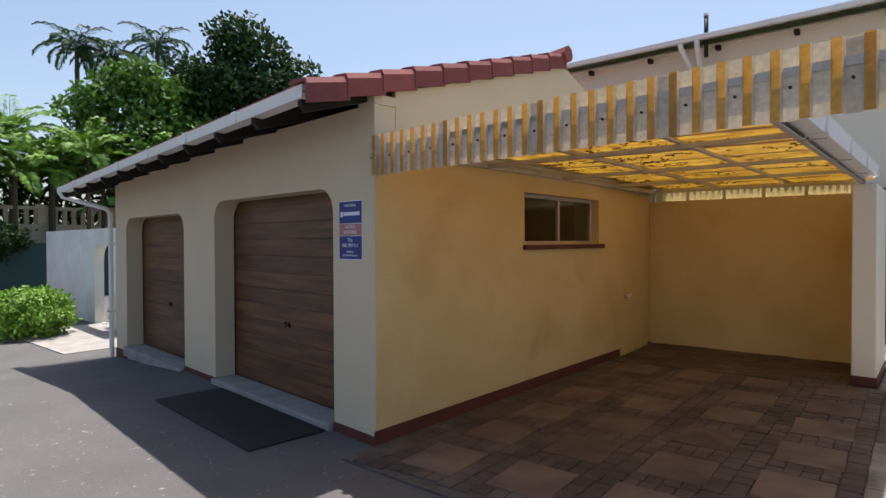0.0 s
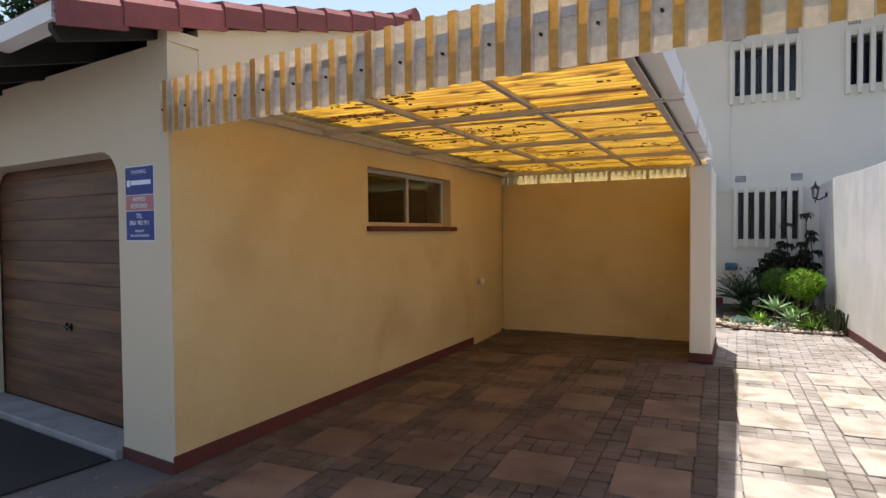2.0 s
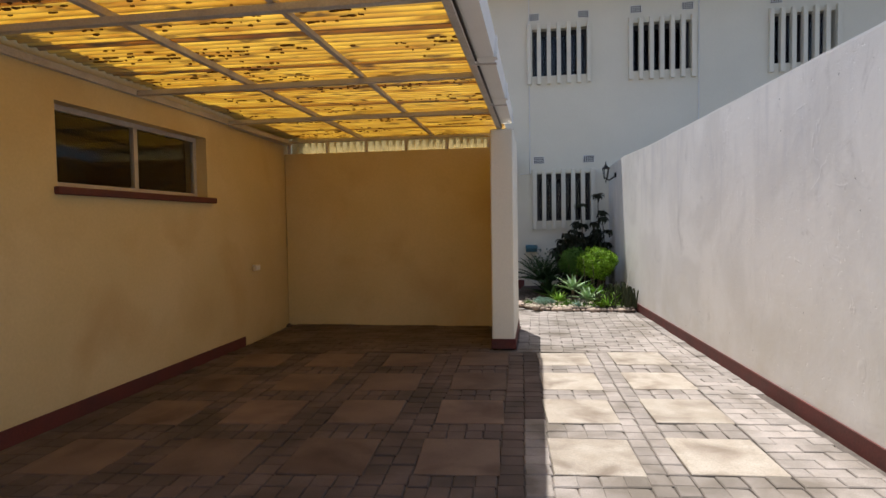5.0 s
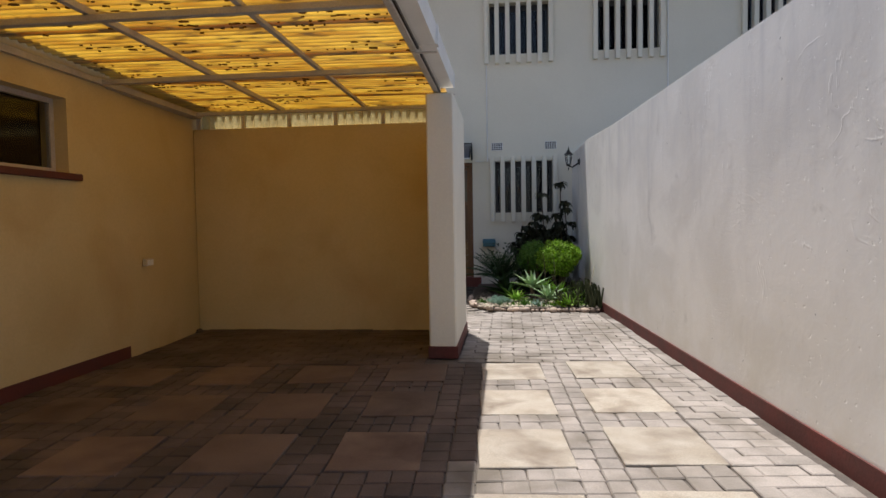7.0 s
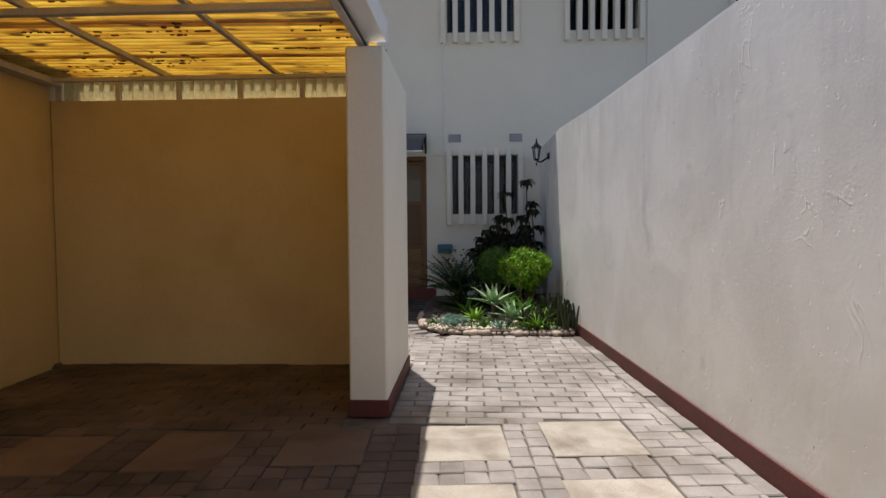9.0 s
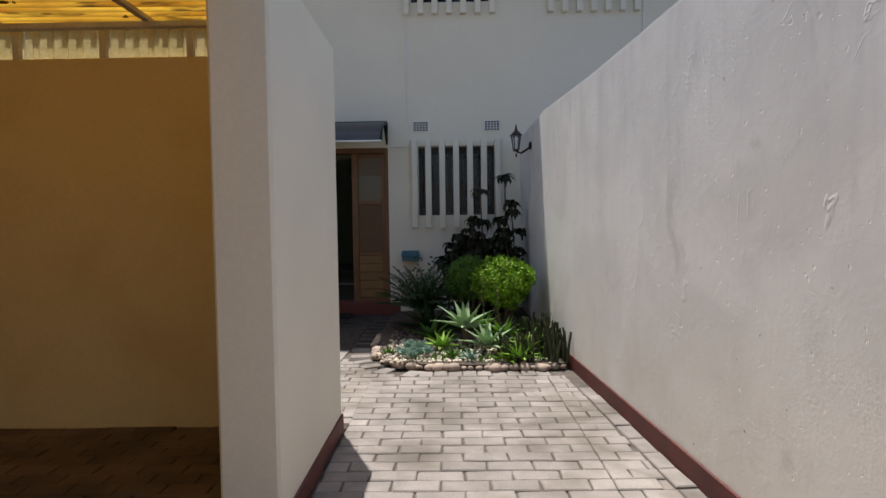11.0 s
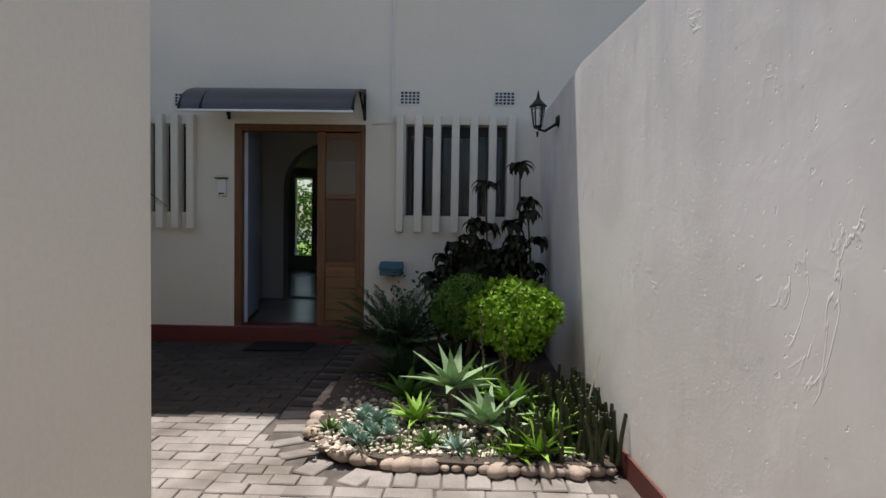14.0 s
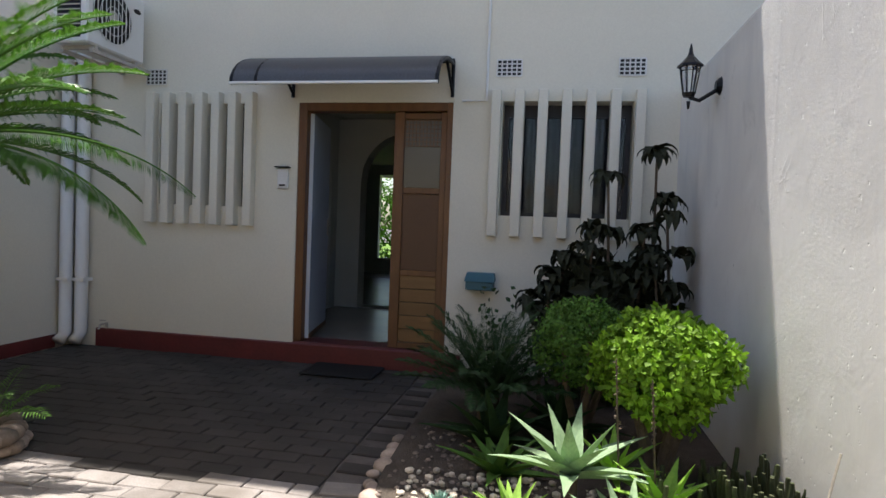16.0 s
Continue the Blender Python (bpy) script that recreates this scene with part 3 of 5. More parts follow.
# ---- garage doors ----
def garage_door(x0, x1, z1, z0):
    root = thing("garage_door", GARAGE @ Vector(((x0 + x1) / 2, 0.24, z0)), "closed brown timber sectional garage door with horizontal boards", "garage door", "garage doors", "structure")
    n = 12
    h = (z1 + 0.1 - z0) / n
    for i in range(n):
        part("board", boxes((x0 - 0.12, x1 + 0.12, 0.255, 0.285, z0 + i * h + 0.001, z0 + (i + 1) * h - 0.001), bevel=0.002, m=GARAGE), DOORW, root)
    part("backing", boxes((x0 - 0.12, x1 + 0.12, 0.288, 0.30, z0, z1 + 0.1), m=GARAGE), DARKW, root)
    part("door_handle", boxes(((x0 + x1) / 2 - 0.05, (x0 + x1) / 2 + 0.05, 0.225, 0.24, z0 + 0.72, z0 + 0.74), ((x0 + x1) / 2 - 0.045, (x0 + x1) / 2 - 0.03, 0.24, 0.256, z0 + 0.70, z0 + 0.76), ((x0 + x1) / 2 + 0.03, (x0 + x1) / 2 + 0.045, 0.24, 0.256, z0 + 0.70, z0 + 0.76), bevel=0.002, m=GARAGE), BLACK, root)
    return root


garage_door(-3.1, -0.6, 2.12, 0.03)
garage_door(-6.45, -4.05, 2.02, -0.01)

# ---- sign ----
def text_mesh(s, size, mat, parent, m, name="lettering", depth=0.0006):
    cu = bpy.data.curves.new(name, "FONT")
    cu.body, cu.size, cu.align_x, cu.align_y, cu.extrude = s, size, "CENTER", "CENTER", depth
    tmp = bpy.data.objects.new(name, cu)
    me = bpy.data.meshes.new_from_object(tmp)
    bpy.data.objects.remove(tmp)
    bpy.data.curves.remove(cu)
    me.transform(m)
    me.transform(Matrix.Translation(-origin(parent)))
    me.materials.append(mat)
    ob = new(name, me)
    ob.parent = parent
    return ob


sign = thing("wall_sign", GARAGE @ Vector((-0.335, -0.005, 1.5)), "blue, white and faded red security warning sign on the garage front", "sign")
part("board", boxes((-0.495, -0.175, -0.006, -0.0031, 1.80, 1.985), (-0.495, -0.175, -0.006, -0.0031, 1.495, 1.69), m=GARAGE), SIGNBLUE, sign, "blue panels")
part("edging", boxes((-0.502, -0.168, -0.003, 0.0, 1.488, 1.992), m=GARAGE), SIGNWHITE, sign)
part("board", boxes((-0.495, -0.175, -0.006, -0.0031, 1.695, 1.795), m=GARAGE), SIGNPINK, sign, "faded red panel")
UPR = Matrix.Rotation(radians(90), 4, "X")
for s, z, size in (("WARNING", 1.95, 0.036), ("ARMED", 1.768, 0.044), ("RESPONSE", 1.722, 0.042), ("TEL", 1.655, 0.044), ("0861 903 911", 1.610, 0.042), ("PROPERTY", 1.555, 0.022), ("WILL BE PROSECUTED", 1.525, 0.022)):
    text_mesh(s, size, SIGNWHITE, sign, GARAGE @ Matrix.Translation((-0.335, -0.0085, z)) @ UPR)
part("emblem", boxes((-0.475, -0.44, -0.008, -0.006, 1.855, 1.90), (-0.43, -0.20, -0.008, -0.006, 1.865, 1.895), m=GARAGE), SIGNWHITE, sign)

# ---- carport ----
FR = [(-0.0, 4.92), (4.02, 4.92)]


def trapezoid(bm, length, pitch, depth, width, face):
    """A ribbed sheet: runs along local x for its length, faces -y; width is its height in z; face maps points."""
    x = 0.0
    pts = []
    while x < length:
        pts += [(x, 0), (x + pitch * 0.55, 0), (x + pitch * 0.60, depth), (x + pitch * 0.95, depth)]
        x += pitch
    prev = None
    for px, py in pts:
        a, b = bm.verts.new(face(px, py, 0)), bm.verts.new(face(px, py, width))
        if prev:
            f = bm.faces.new((prev[0], a, b, prev[1]))
            f.material_index = 1 if py > 0 and prev[2] > 0 else 0
        prev = (a, b, py)


def valance():
    root = thing("carport_valance", GARAGE @ Vector((1.8, -0.03, 2.16)), "weathered ribbed translucent valance across the front of the carport", "valance")
    for i in range(5):
        bm = bmesh.new()
        x0 = 0.0 + i * 0.805
        trapezoid(bm, 0.88, 0.115, 0.026, 0.315, lambda x, y, z: GARAGE @ Vector((x0 + x, -0.055 - y + 0.002 * i, 2.165 + z)))
        part("sheet", bm, FASCIA, root).data.materials.append(RIBS)
    for i in range(17):
        x = 0.03 + i * 0.23
        part("screw", tube(bmesh.new(), [P(x, -0.064, 2.31), P(x, -0.05, 2.31)], 0.007, 6), BLACK, root)
    part("batten", boxes((0.0, 4.0, -0.053, -0.015, 2.36, 2.40), m=GARAGE), STEELP, root)


valance()


def sheet_z(x):
    return 2.452 - 0.040 * (x - WALL_X) / 3.0


def carport_roof():
    root = thing("carport_roof", (1.15, 7.8, 2.4), "yellowed translucent corrugated carport roof on white steel purlins", "carport roof")
    y = 4.86
    i = 0
    while y < BACK_Y - 0.05:
        bm = bmesh.new()
        n = 0
        prev = None
        y1 = min(y + 0.70, BACK_Y + 0.085)
        yy = y
        while yy <= min(y1 + 0.09, BACK_Y + 0.085):
            z = 0.013 * math.sin(2 * math.pi * (yy - 4.86) / 0.076) + 0.002 * (i % 2)
            a, b = bm.verts.new((WALL_X + 0.012 - 0.14 * max(0.0, min(1.0, (yy - 9.4) / 0.8)), yy, sheet_z(WALL_X) + z + 0.03)), bm.verts.new((2.50, yy, sheet_z(2.5) + z + 0.03))
            if prev:
                bm.faces.new((prev[0], a, b, prev[1]))
            prev = (a, b)
            yy += 0.0127
        part("sheet", bm, SHEET, root, smooth=True)
        y += 0.70
        i += 1
    # purlins along x, set on two long battens
    for y, h in ((4.95, 0.07), (6.45, 0.08), (7.98, 0.08), (9.40, 0.08), (10.92, 0.07)):
        part("purlin", boxes((WALL_X + 0.002, 2.46, y - 0.025, y + 0.025, 2.425 - h * 0.65, 2.412), bevel=0.003), STEELP, root)
    for x in (0.64, 1.57):
        part("batten", boxes((x - 0.02, x + 0.02, 4.93, BACK_Y - 0.04, 2.414, sheet_z(x) + 0.016), bevel=0.003), STEELP, root)
    part("ledger", boxes((WALL_X + 0.001, WALL_X + 0.035, 4.98, 9.5, 2.372, 2.424), (WALL_X - 0.10, WALL_X + 0.032, 9.502, BACK_Y - 0.04, 2.372, 2.424), bevel=0.003), STEELP, root)
    # short drop of sheet above the back wall
    for k in range(5):
        bm = bmesh.new()
        x0 = WALL_X - 0.03 + k * 0.53
        trapezoid(bm, 0.49, 0.09, 0.015, 0.25, lambda x, y, z: Vector((x0 + x, BACK_Y + 0.062 - y, 2.225 + z + 0.012 * math.sin(x * 31 + x0 * 7) * (z < 0.1))))
        part("back_strip", bm, STRIP, root)
    for k in range(6):
        x0 = WALL_X - 0.05 + k * 0.53
        part("stud", boxes((x0 - 0.02, x0 + 0.018, BACK_Y + 0.002, BACK_Y + 0.035, 2.262, 2.44)), STEELP, root)
    # dry leaves and dirt in the furrows, set through the sheets to show from below
    rng = random.Random(5)
    bm = bmesh.new()
    for _ in range(3200):
        x, y = rng.uniform(-0.2, 2.4), rng.uniform(4.95, BACK_Y)
        if noise.noise(Vector((x * 0.9, y * 3.1, 2.0))) + 0.5 * noise.noise(Vector((x * 5.0, y * 13.0, 5.0))) < 0.19:
            continue
        y = 4.86 + round((y - 4.86) / 0.076) * 0.076 + 0.057
        y += rng.uniform(-0.008, 0.008)
        l, w = rng.uniform(0.006, 0.028) * (2 if rng.random() < 0.2 else 1), rng.uniform(0.003, 0.013)
        ring = [(x + math.cos(k * 1.047) * l * rng.uniform(0.5, 1.1), y + math.sin(k * 1.047) * w * rng.uniform(0.5, 1.4)) for k in range(6)]
        lo = [bm.verts.new((a, b, sheet_z(a) + 0.0125)) for a, b in ring]
        hi = [bm.verts.new((a, b, sheet_z(a) + 0.021)) for a, b in ring]
        bm.faces.new(lo[::-1]), bm.faces.new(hi)
        for k in range(6):
            bm.faces.new((lo[k], lo[(k + 1) % 6], hi[(k + 1) % 6], hi[k]))
    part("leaf_litter", bm, LITTER, root)["kind"] = "stuff"


carport_roof()
bm = boxes((2.455, 2.50, 4.80, 9.95, 2.285, 2.44), bevel=0.004)
beam = part("edge_beam", bm, STEELP, None, "white steel edge beam of the carport", category="beam")
TG = Matrix.Translation((2.50, 0, 0)) @ Matrix.Rotation(radians(90), 4, "Z")
gutter_run("carport_gutter", 4.74, 9.95, 0.0, 2.31, 2.36, TG, "white box gutter along the carport's open side", 0.11, 0.12)

# Black strips stand in for the shaded open slot between beam and gutter.
seal = thing("beam_gap_shade", (2.505, 7.3, 2.29), "black strips imitating shaded gaps, with straps, between edge beam and gutter", "seal")
for i in range(4):
    part("strip", boxes((2.501, 2.513, 4.80 + i * 1.29, 4.80 + i * 1.29 + 1.16, 2.292, 2.309)), BLACK, seal)
    part("strap", boxes((2.47, 2.63, 4.80 + i * 1.29 + 1.18, 4.80 + i * 1.29 + 1.205, 2.276, 2.284), bevel=0.002), STEELP, seal)


# window in the garage side
def side_window():
    y0, y1, z0, z1 = WIN
    root = thing("window_side", (WALL_X - 0.12, (y0 + y1) / 2, z0), "steel window with two dark panes and a red sill", "window", kind="structure")
    X = WALL_X - 0.13
    part("window_frame", boxes((X - 0.02, X + 0.02, y0, y1, z1 - 0.04, z1), (X - 0.02, X + 0.02, y0, y1, z0 + 0.0, z0 + 0.04), (X - 0.02, X + 0.02, y0, y0 + 0.04, z0 + 0.04, z1 - 0.04), (X - 0.02, X + 0.02, y1 - 0.04, y1, z0 + 0.04, z1 - 0.04), (X - 0.02, X + 0.022, y0 + 0.93, y0 + 0.975, z0 + 0.04, z1 - 0.04)), STEELP, root)
    part("pane", boxes((X - 0.003, X + 0.003, y0 + 0.04, y0 + 0.93, z0 + 0.04, z1 - 0.04)), GLASS, root)
    part("pane", boxes((X - 0.003, X + 0.003, y0 + 0.975, y1 - 0.04, z0 + 0.04, z1 - 0.04)), GLASS, root)
    part("window_sill", boxes((X + 0.02, WALL_X + 0.045, y0 - 0.03, y1 + 0.10, z0 - 0.055, z0 - 0.002), bevel=0.006), RED, root, "red painted sill")


side_window()
structure("ceiling_garage", boxes((-6.7, WALL_X - 0.24, 5.4, 11.0, 2.64, 2.68)), WHITE, "plain board ceiling inside the garage", "ceiling")
# Added sheet, coloured as the garage's inner darkness seen through the window.
structure("garage_dark_sheet", boxes((-1.75, -1.7, 6.9, 10.9, 0.0, 2.6)), CURTAIN_AND_SHADE, "near-black sheet standing in for the unlit room behind the side window", "wall")

# ---- house roof ----
def house_roof():
    root = thing("house_roof", (2, HOUSE_Y, 5.95), "ribbed metal house roof with white gutter and dark rafter ends", "roof", kind="structure")
    bm = bmesh.new()
    prev = None
    x = H0 - 0.4
    while x < H1:
        for dx, dz in ((0, 0), (0.05, 0.03), (0.09, 0.03), (0.14, 0)):
            a, b = bm.verts.new((x + dx, HOUSE_Y - 0.74, 5.98 + dz)), bm.verts.new((x + dx, HOUSE_Y + 5.0, 7.0 + dz))
            if prev:
                bm.faces.new((prev[0], a, b, prev[1]))
            prev = (a, b)
        x += 0.19
    part("roof_sheet", bm, STEELP, root)
    bm = bmesh.new()
    prev = None
    for y, z in ((HOUSE_Y + 5.0, 7.0), (HOUSE_Y + 10.5, 5.95)):
        a, b = bm.verts.new((H0 - 0.4, y, z)), bm.verts.new((H1, y, z))
        if prev:
            bm.faces.new((prev[0], prev[1], b, a))
        prev = (a, b)
    part("rear_sheet", bm, STEELP, root)
    for i in range(12):
        x = -5.1 + i * 1.5
        part("rafter_end", boxes((x - 0.045, x + 0.045, HOUSE_Y - 0.16, HOUSE_Y - 0.001, 5.80, 5.90), bevel=0.005), DARKW, root)
    part("soffit", boxes((H0 - 0.4, H1, HOUSE_Y - 0.15, HOUSE_Y - 0.002, 5.905, 5.92)), HOUSE, root)


house_roof()
gutter_run("house_gutter", H0 - 0.4, H1, HOUSE_Y - 0.67, 5.90, 5.93, Matrix.Identity(4), "white box gutter along the house eaves", 0.11, 0.09)
structure("wall_house_rear", boxes((H0, H1, HOUSE_Y + 9.8, HOUSE_Y + 10.0, 2.45, 5.9)), HOUSE, "plain rear wall", "wall")
structure("wall_house_end", boxes((H1 - 0.2, H1, HOUSE_Y + 0.26, HOUSE_Y + 9.8, 0, 5.9)), HOUSE, "plain end wall", "wall")
structure("wall_house_west", boxes((H0, H0 + 0.2, HOUSE_Y + 0.26, HOUSE_Y + 9.8, 0, 5.9)), HOUSE, "plain end wall", "wall")


def downpipe(x, y, bend):
    root = thing("downpipe", (x, y, 0), "white downpipe with a bend under the eaves", "downpipe", "downpipes of the house")
    bm = bmesh.new()
    tube(bm, [(x + bend, HOUSE_Y - 0.73, 5.90), (x + bend, HOUSE_Y - 0.73, 5.82), (x, y, 5.35), (x, y, 5.2), (x, y, 0.12), (x, y - 0.08, 0.05)], 0.056, 12)
    part("pipe", bm, WHITE, root, smooth=True)
    for z in (0.6, 2.6, 4.6):
        part("bracket", boxes((x - 0.06, x + 0.06, y - 0.055, HOUSE_Y - 0.001, z, z + 0.03)), WHITE, root)


downpipe(-1.09, HOUSE_Y - 0.12, -0.1)
downpipe(-0.97, HOUSE_Y - 0.07, 0.12)
vp = thing("vent_pipe", (-0.70, 15.0, 5.9), "dark vent pipe rising above the eaves", "vent pipe")
part("pipe", tube(bmesh.new(), [(-0.70, 14.92, 5.55), (-0.70, 14.92, 6.42)], 0.045, 10), BLACK, vp, smooth=True)
part("cap", tube(bmesh.new(), [(-0.70, 14.92, 6.42), (-0.70, 14.92, 6.47)], 0.055, 10), WHITE, vp)


# ---- house windows with fins ----
def fin_window(x0, x1, z0, z1, fx0, fx1, fz0, fz1, label):
    root = thing("window_fins", ((x0 + x1) / 2, HOUSE_Y, fz0), label, "window", "finned windows of the house", "structure")
    Y = HOUSE_Y + 0.17
    part("window_frame", boxes((x0, x1, Y, Y + 0.04, z0, z0 + 0.04), (x0, x1, Y, Y + 0.04, z1 - 0.10, z1), (x0, x0 + 0.04, Y, Y + 0.04, z0 + 0.04, z1 - 0.10), (x1 - 0.04, x1, Y, Y + 0.04, z0 + 0.04, z1 - 0.10), ((x0 + x1) / 2 - 0.02, (x0 + x1) / 2 + 0.02, Y, Y + 0.04, z0 + 0.04, z1 - 0.10)), DARKFRAME, root)
    xm = (x0 + x1) / 2
    part("pane", boxes((x0 + 0.04, xm - 0.02, Y + 0.018, Y + 0.022, z0 + 0.04, z1 - 0.10)), GLASS, root)
    part("pane", boxes((xm + 0.02, x1 - 0.04, Y + 0.018, Y + 0.022, z0 + 0.04, z1 - 0.10)), GLASS, root)
    bm = bmesh.new()
    n = 40
    prev = None
    for i in range(n + 1):
        x = x0 - 0.05 + (x1 - x0 + 0.1) * i / n
        y = Y + 0.13 + 0.02 * math.sin(i * 1.9) + 0.01 * math.sin(i * 0.7)
        a, b = bm.verts.new((x, y, z0 - 0.03)), bm.verts.new((x, y, z1 + 0.03))
        if prev:
            bm.faces.new((prev[0], a, b, prev[1]))
        prev = (a, b)
    part("curtain", bm, CURTAIN_AND_SHADE, root, "dark curtain", smooth=True)
    fw = 0.078
    for i in range(7):
        x = fx0 + (fx1 - fx0 - fw) * i / 6
        part("fin", boxes((x, x + fw, HOUSE_Y - 0.085, HOUSE_Y + 0.06 if x0 < x < x1 - fw else HOUSE_Y - 0.001, fz0, fz1), bevel=0.006), HOUSE, root)
    return root


FL = "window behind seven pale cast fins, dark curtain inside"
fin_window(*LOW[0], 2.78, 3.98, 1.17, 2.35, FL)
fin_window(*LOW[1], -0.33, 0.71, 1.17, 2.34, FL)
for w, (a, b) in zip(UP, ((2.70, 3.92), (4.62, 5.84), (7.12, 8.34))):
    fin_window(*w, a, b, 4.01, 5.18, FL)


def vent(x, z):
    root = thing("air_vent", (x, HOUSE_Y, z), "small white grid air vent in the wall", "air vent", "air vents of the house")
    part("backing", boxes((x, x + 0.20, HOUSE_Y - 0.004, HOUSE_Y - 0.001, z, z + 0.13)), BLACK, root)
    rows = [(x + 0.2 * i / 5 - 0.006, x + 0.2 * i / 5 + 0.006, HOUSE_Y - 0.012, HOUSE_Y - 0.005, z, z + 0.13) for i in range(6)]
    rows += [(x, x + 0.2, HOUSE_Y - 0.012, HOUSE_Y - 0.005, z + 0.13 * j / 4 - 0.005, z + 0.13 * j / 4 + 0.005) for j in range(5)]
    part("grid", boxes(*rows), WHITE, root, kind="stuff")


for x, z in ((2.81, 2.47), (3.77, 2.47), (-0.38, 2.42), (0.48, 2.43), (2.73, 5.26), (3.68, 5.26), (4.66, 5.28), (5.60, 5.28), (7.15, 5.28), (8.1, 5.28)):
    vent(x, z)


# ---- entrance ----
def entrance():
    x0, x1, z0, z1 = DOOR
    Y = HOUSE_Y + 0.04
    fr = thing("door_frame", ((x0 + x1) / 2, Y, z0), "orange-brown hardwood door frame", "door frame", kind="structure")
    part("jamb", boxes((x0, x0 + 0.075, Y - 0.03, Y + 0.09, z0, z1), bevel=0.004), FRAMEW, fr)
    part("jamb", boxes((x1 - 0.05, x1, Y - 0.03, Y + 0.09, z0, z1), bevel=0.004), FRAMEW, fr)
    part("head", boxes((x0 + 0.075, x1 - 0.05, Y - 0.03, Y + 0.09, z1 - 0.07, z1), bevel=0.004), FRAMEW, fr)
    part("door_sill", boxes((x0, x1, Y - 0.05, Y + 0.21, z0 - 0.03, z0 + 0.003), bevel=0.004), STEP_RED, fr)
    leaf = thing("door_leaf", (2.2, Y, z0), "closed hardwood door leaf with two mesh panels above a boarded base", "door", kind="structure")
    a, b, t = 1.955, x1 - 0.052, z1 - 0.072
    part("stile", boxes((a, a + 0.085, Y, Y + 0.045, z0 + 0.005, t), bevel=0.003), FRAMEW, leaf)
    part("stile", boxes((b - 0.05, b, Y, Y + 0.045, z0 + 0.005, t), bevel=0.003), FRAMEW, leaf)
    for q in (z0 + 0.005, 0.80, 1.50, t - 0.06):
        part("rail", boxes((a + 0.086, b - 0.051, Y, Y + 0.045, q, q + 0.05), bevel=0.003), FRAMEW, leaf)
    for k in range(5):
        q = z0 + 0.06 + k * 0.115
        part("board", boxes((a + 0.086, b - 0.051, Y + 0.015, Y + 0.03, q, q + 0.110), bevel=0.003), SLAT, leaf)
    part("panel", boxes((a + 0.086, b - 0.051, Y + 0.018, Y + 0.026, 0.852, 1.498)), MESH, leaf, "brown mesh panel")
    part("pane", boxes((a + 0.086, b - 0.051, Y + 0.018, Y + 0.024, 1.552, t - 0.062)), PATTERN, leaf, "obscure patterned glass")
    rows = []
    for k in range(10):
        x = a + 0.09 + k * 0.031
        rows.append((x, x + 0.006, Y + 0.008, Y + 0.014, 1.90, t - 0.07))
    for k in range(7):
        z = 1.90 + k * 0.036
        rows.append((a + 0.088, b - 0.052, Y + 0.006, Y + 0.012, z, z + 0.006))
    part("lattice", boxes(*rows), FRAMEW, leaf)
    # the open leaf, swung into the hall
    op = thing("door_leaf_open", (x0 + 0.09, Y + 0.05, z0), "pale painted door leaf standing open into the hall", "door", kind="structure")
    m = Matrix.Translation((x0 + 0.09, Y + 0.05, 0)) @ Matrix.Rotation(radians(101), 4, "Z")
    part("panel", boxes((0.0, 0.80, -0.02, 0.02, z0 + 0.02, z1 - 0.08), bevel=0.004, m=m), PALEBLUE, op)
    part("kick_rail", boxes((0.0, 0.80, -0.024, -0.0205, z0 + 0.02, z0 + 0.06), m=m), FRAMEW, op)
    part("door_handle", boxes((0.72, 0.745, -0.035, -0.0205, 1.10, 1.26), (0.62, 0.745, -0.06, -0.045, 1.19, 1.205), (0.728, 0.74, -0.046, -0.035, 1.19, 1.205), bevel=0.003, m=m), STEELP, op)


PALEBLUE = plain("pale_blue_paint", (0.50, 0.56, 0.66), 0.35)
PATTERN = plain("patterned_glass", (0.13, 0.12, 0.10), 0.25)
FLOORTILE = material("hall_floor_tile", (0.30, 0.27, 0.23), 0.25, (0.22, 0.20, 0.18), 2, 0.6, 60, 0.1, 0.001)
INNER = plain("hall_paint", (0.58, 0.60, 0.56), 0.7)
MESH = material("brown_mesh_panel", (0.13, 0.065, 0.03), 0.6, (0.10, 0.05, 0.025), 3, 0.5, 200, 0.3, 0.001)
SLAT = material("pale_varnished_board", (0.22, 0.12, 0.045), 0.5, (0.17, 0.085, 0.03), 3, 0.7, 60, 0.2, 0.001, stretch=(1, 1, 8), vary=0.12)
entrance()
structure("floor_hall", boxes((-2.5, 4.2, HOUSE_Y + 0.26, 23.4, 0.0, 0.165)), FLOORTILE, "pale tiled hall floor", "floor")
structure("ceiling_hall", boxes((-2.5, 4.2, HOUSE_Y + 0.26, 23.4, 2.55, 2.65)), INNER, "plain hall ceiling", "ceiling")


def arch(x0, x1, z0, z1, n=12):
    r = (x1 - x0) / 2
    cx = (x0 + x1) / 2
    return [(x0, z0), (x1, z0)] + [(cx + r * math.cos(math.pi * i / n), z1 - r + r * math.sin(math.pi * i / n)) for i in range(n + 1)]


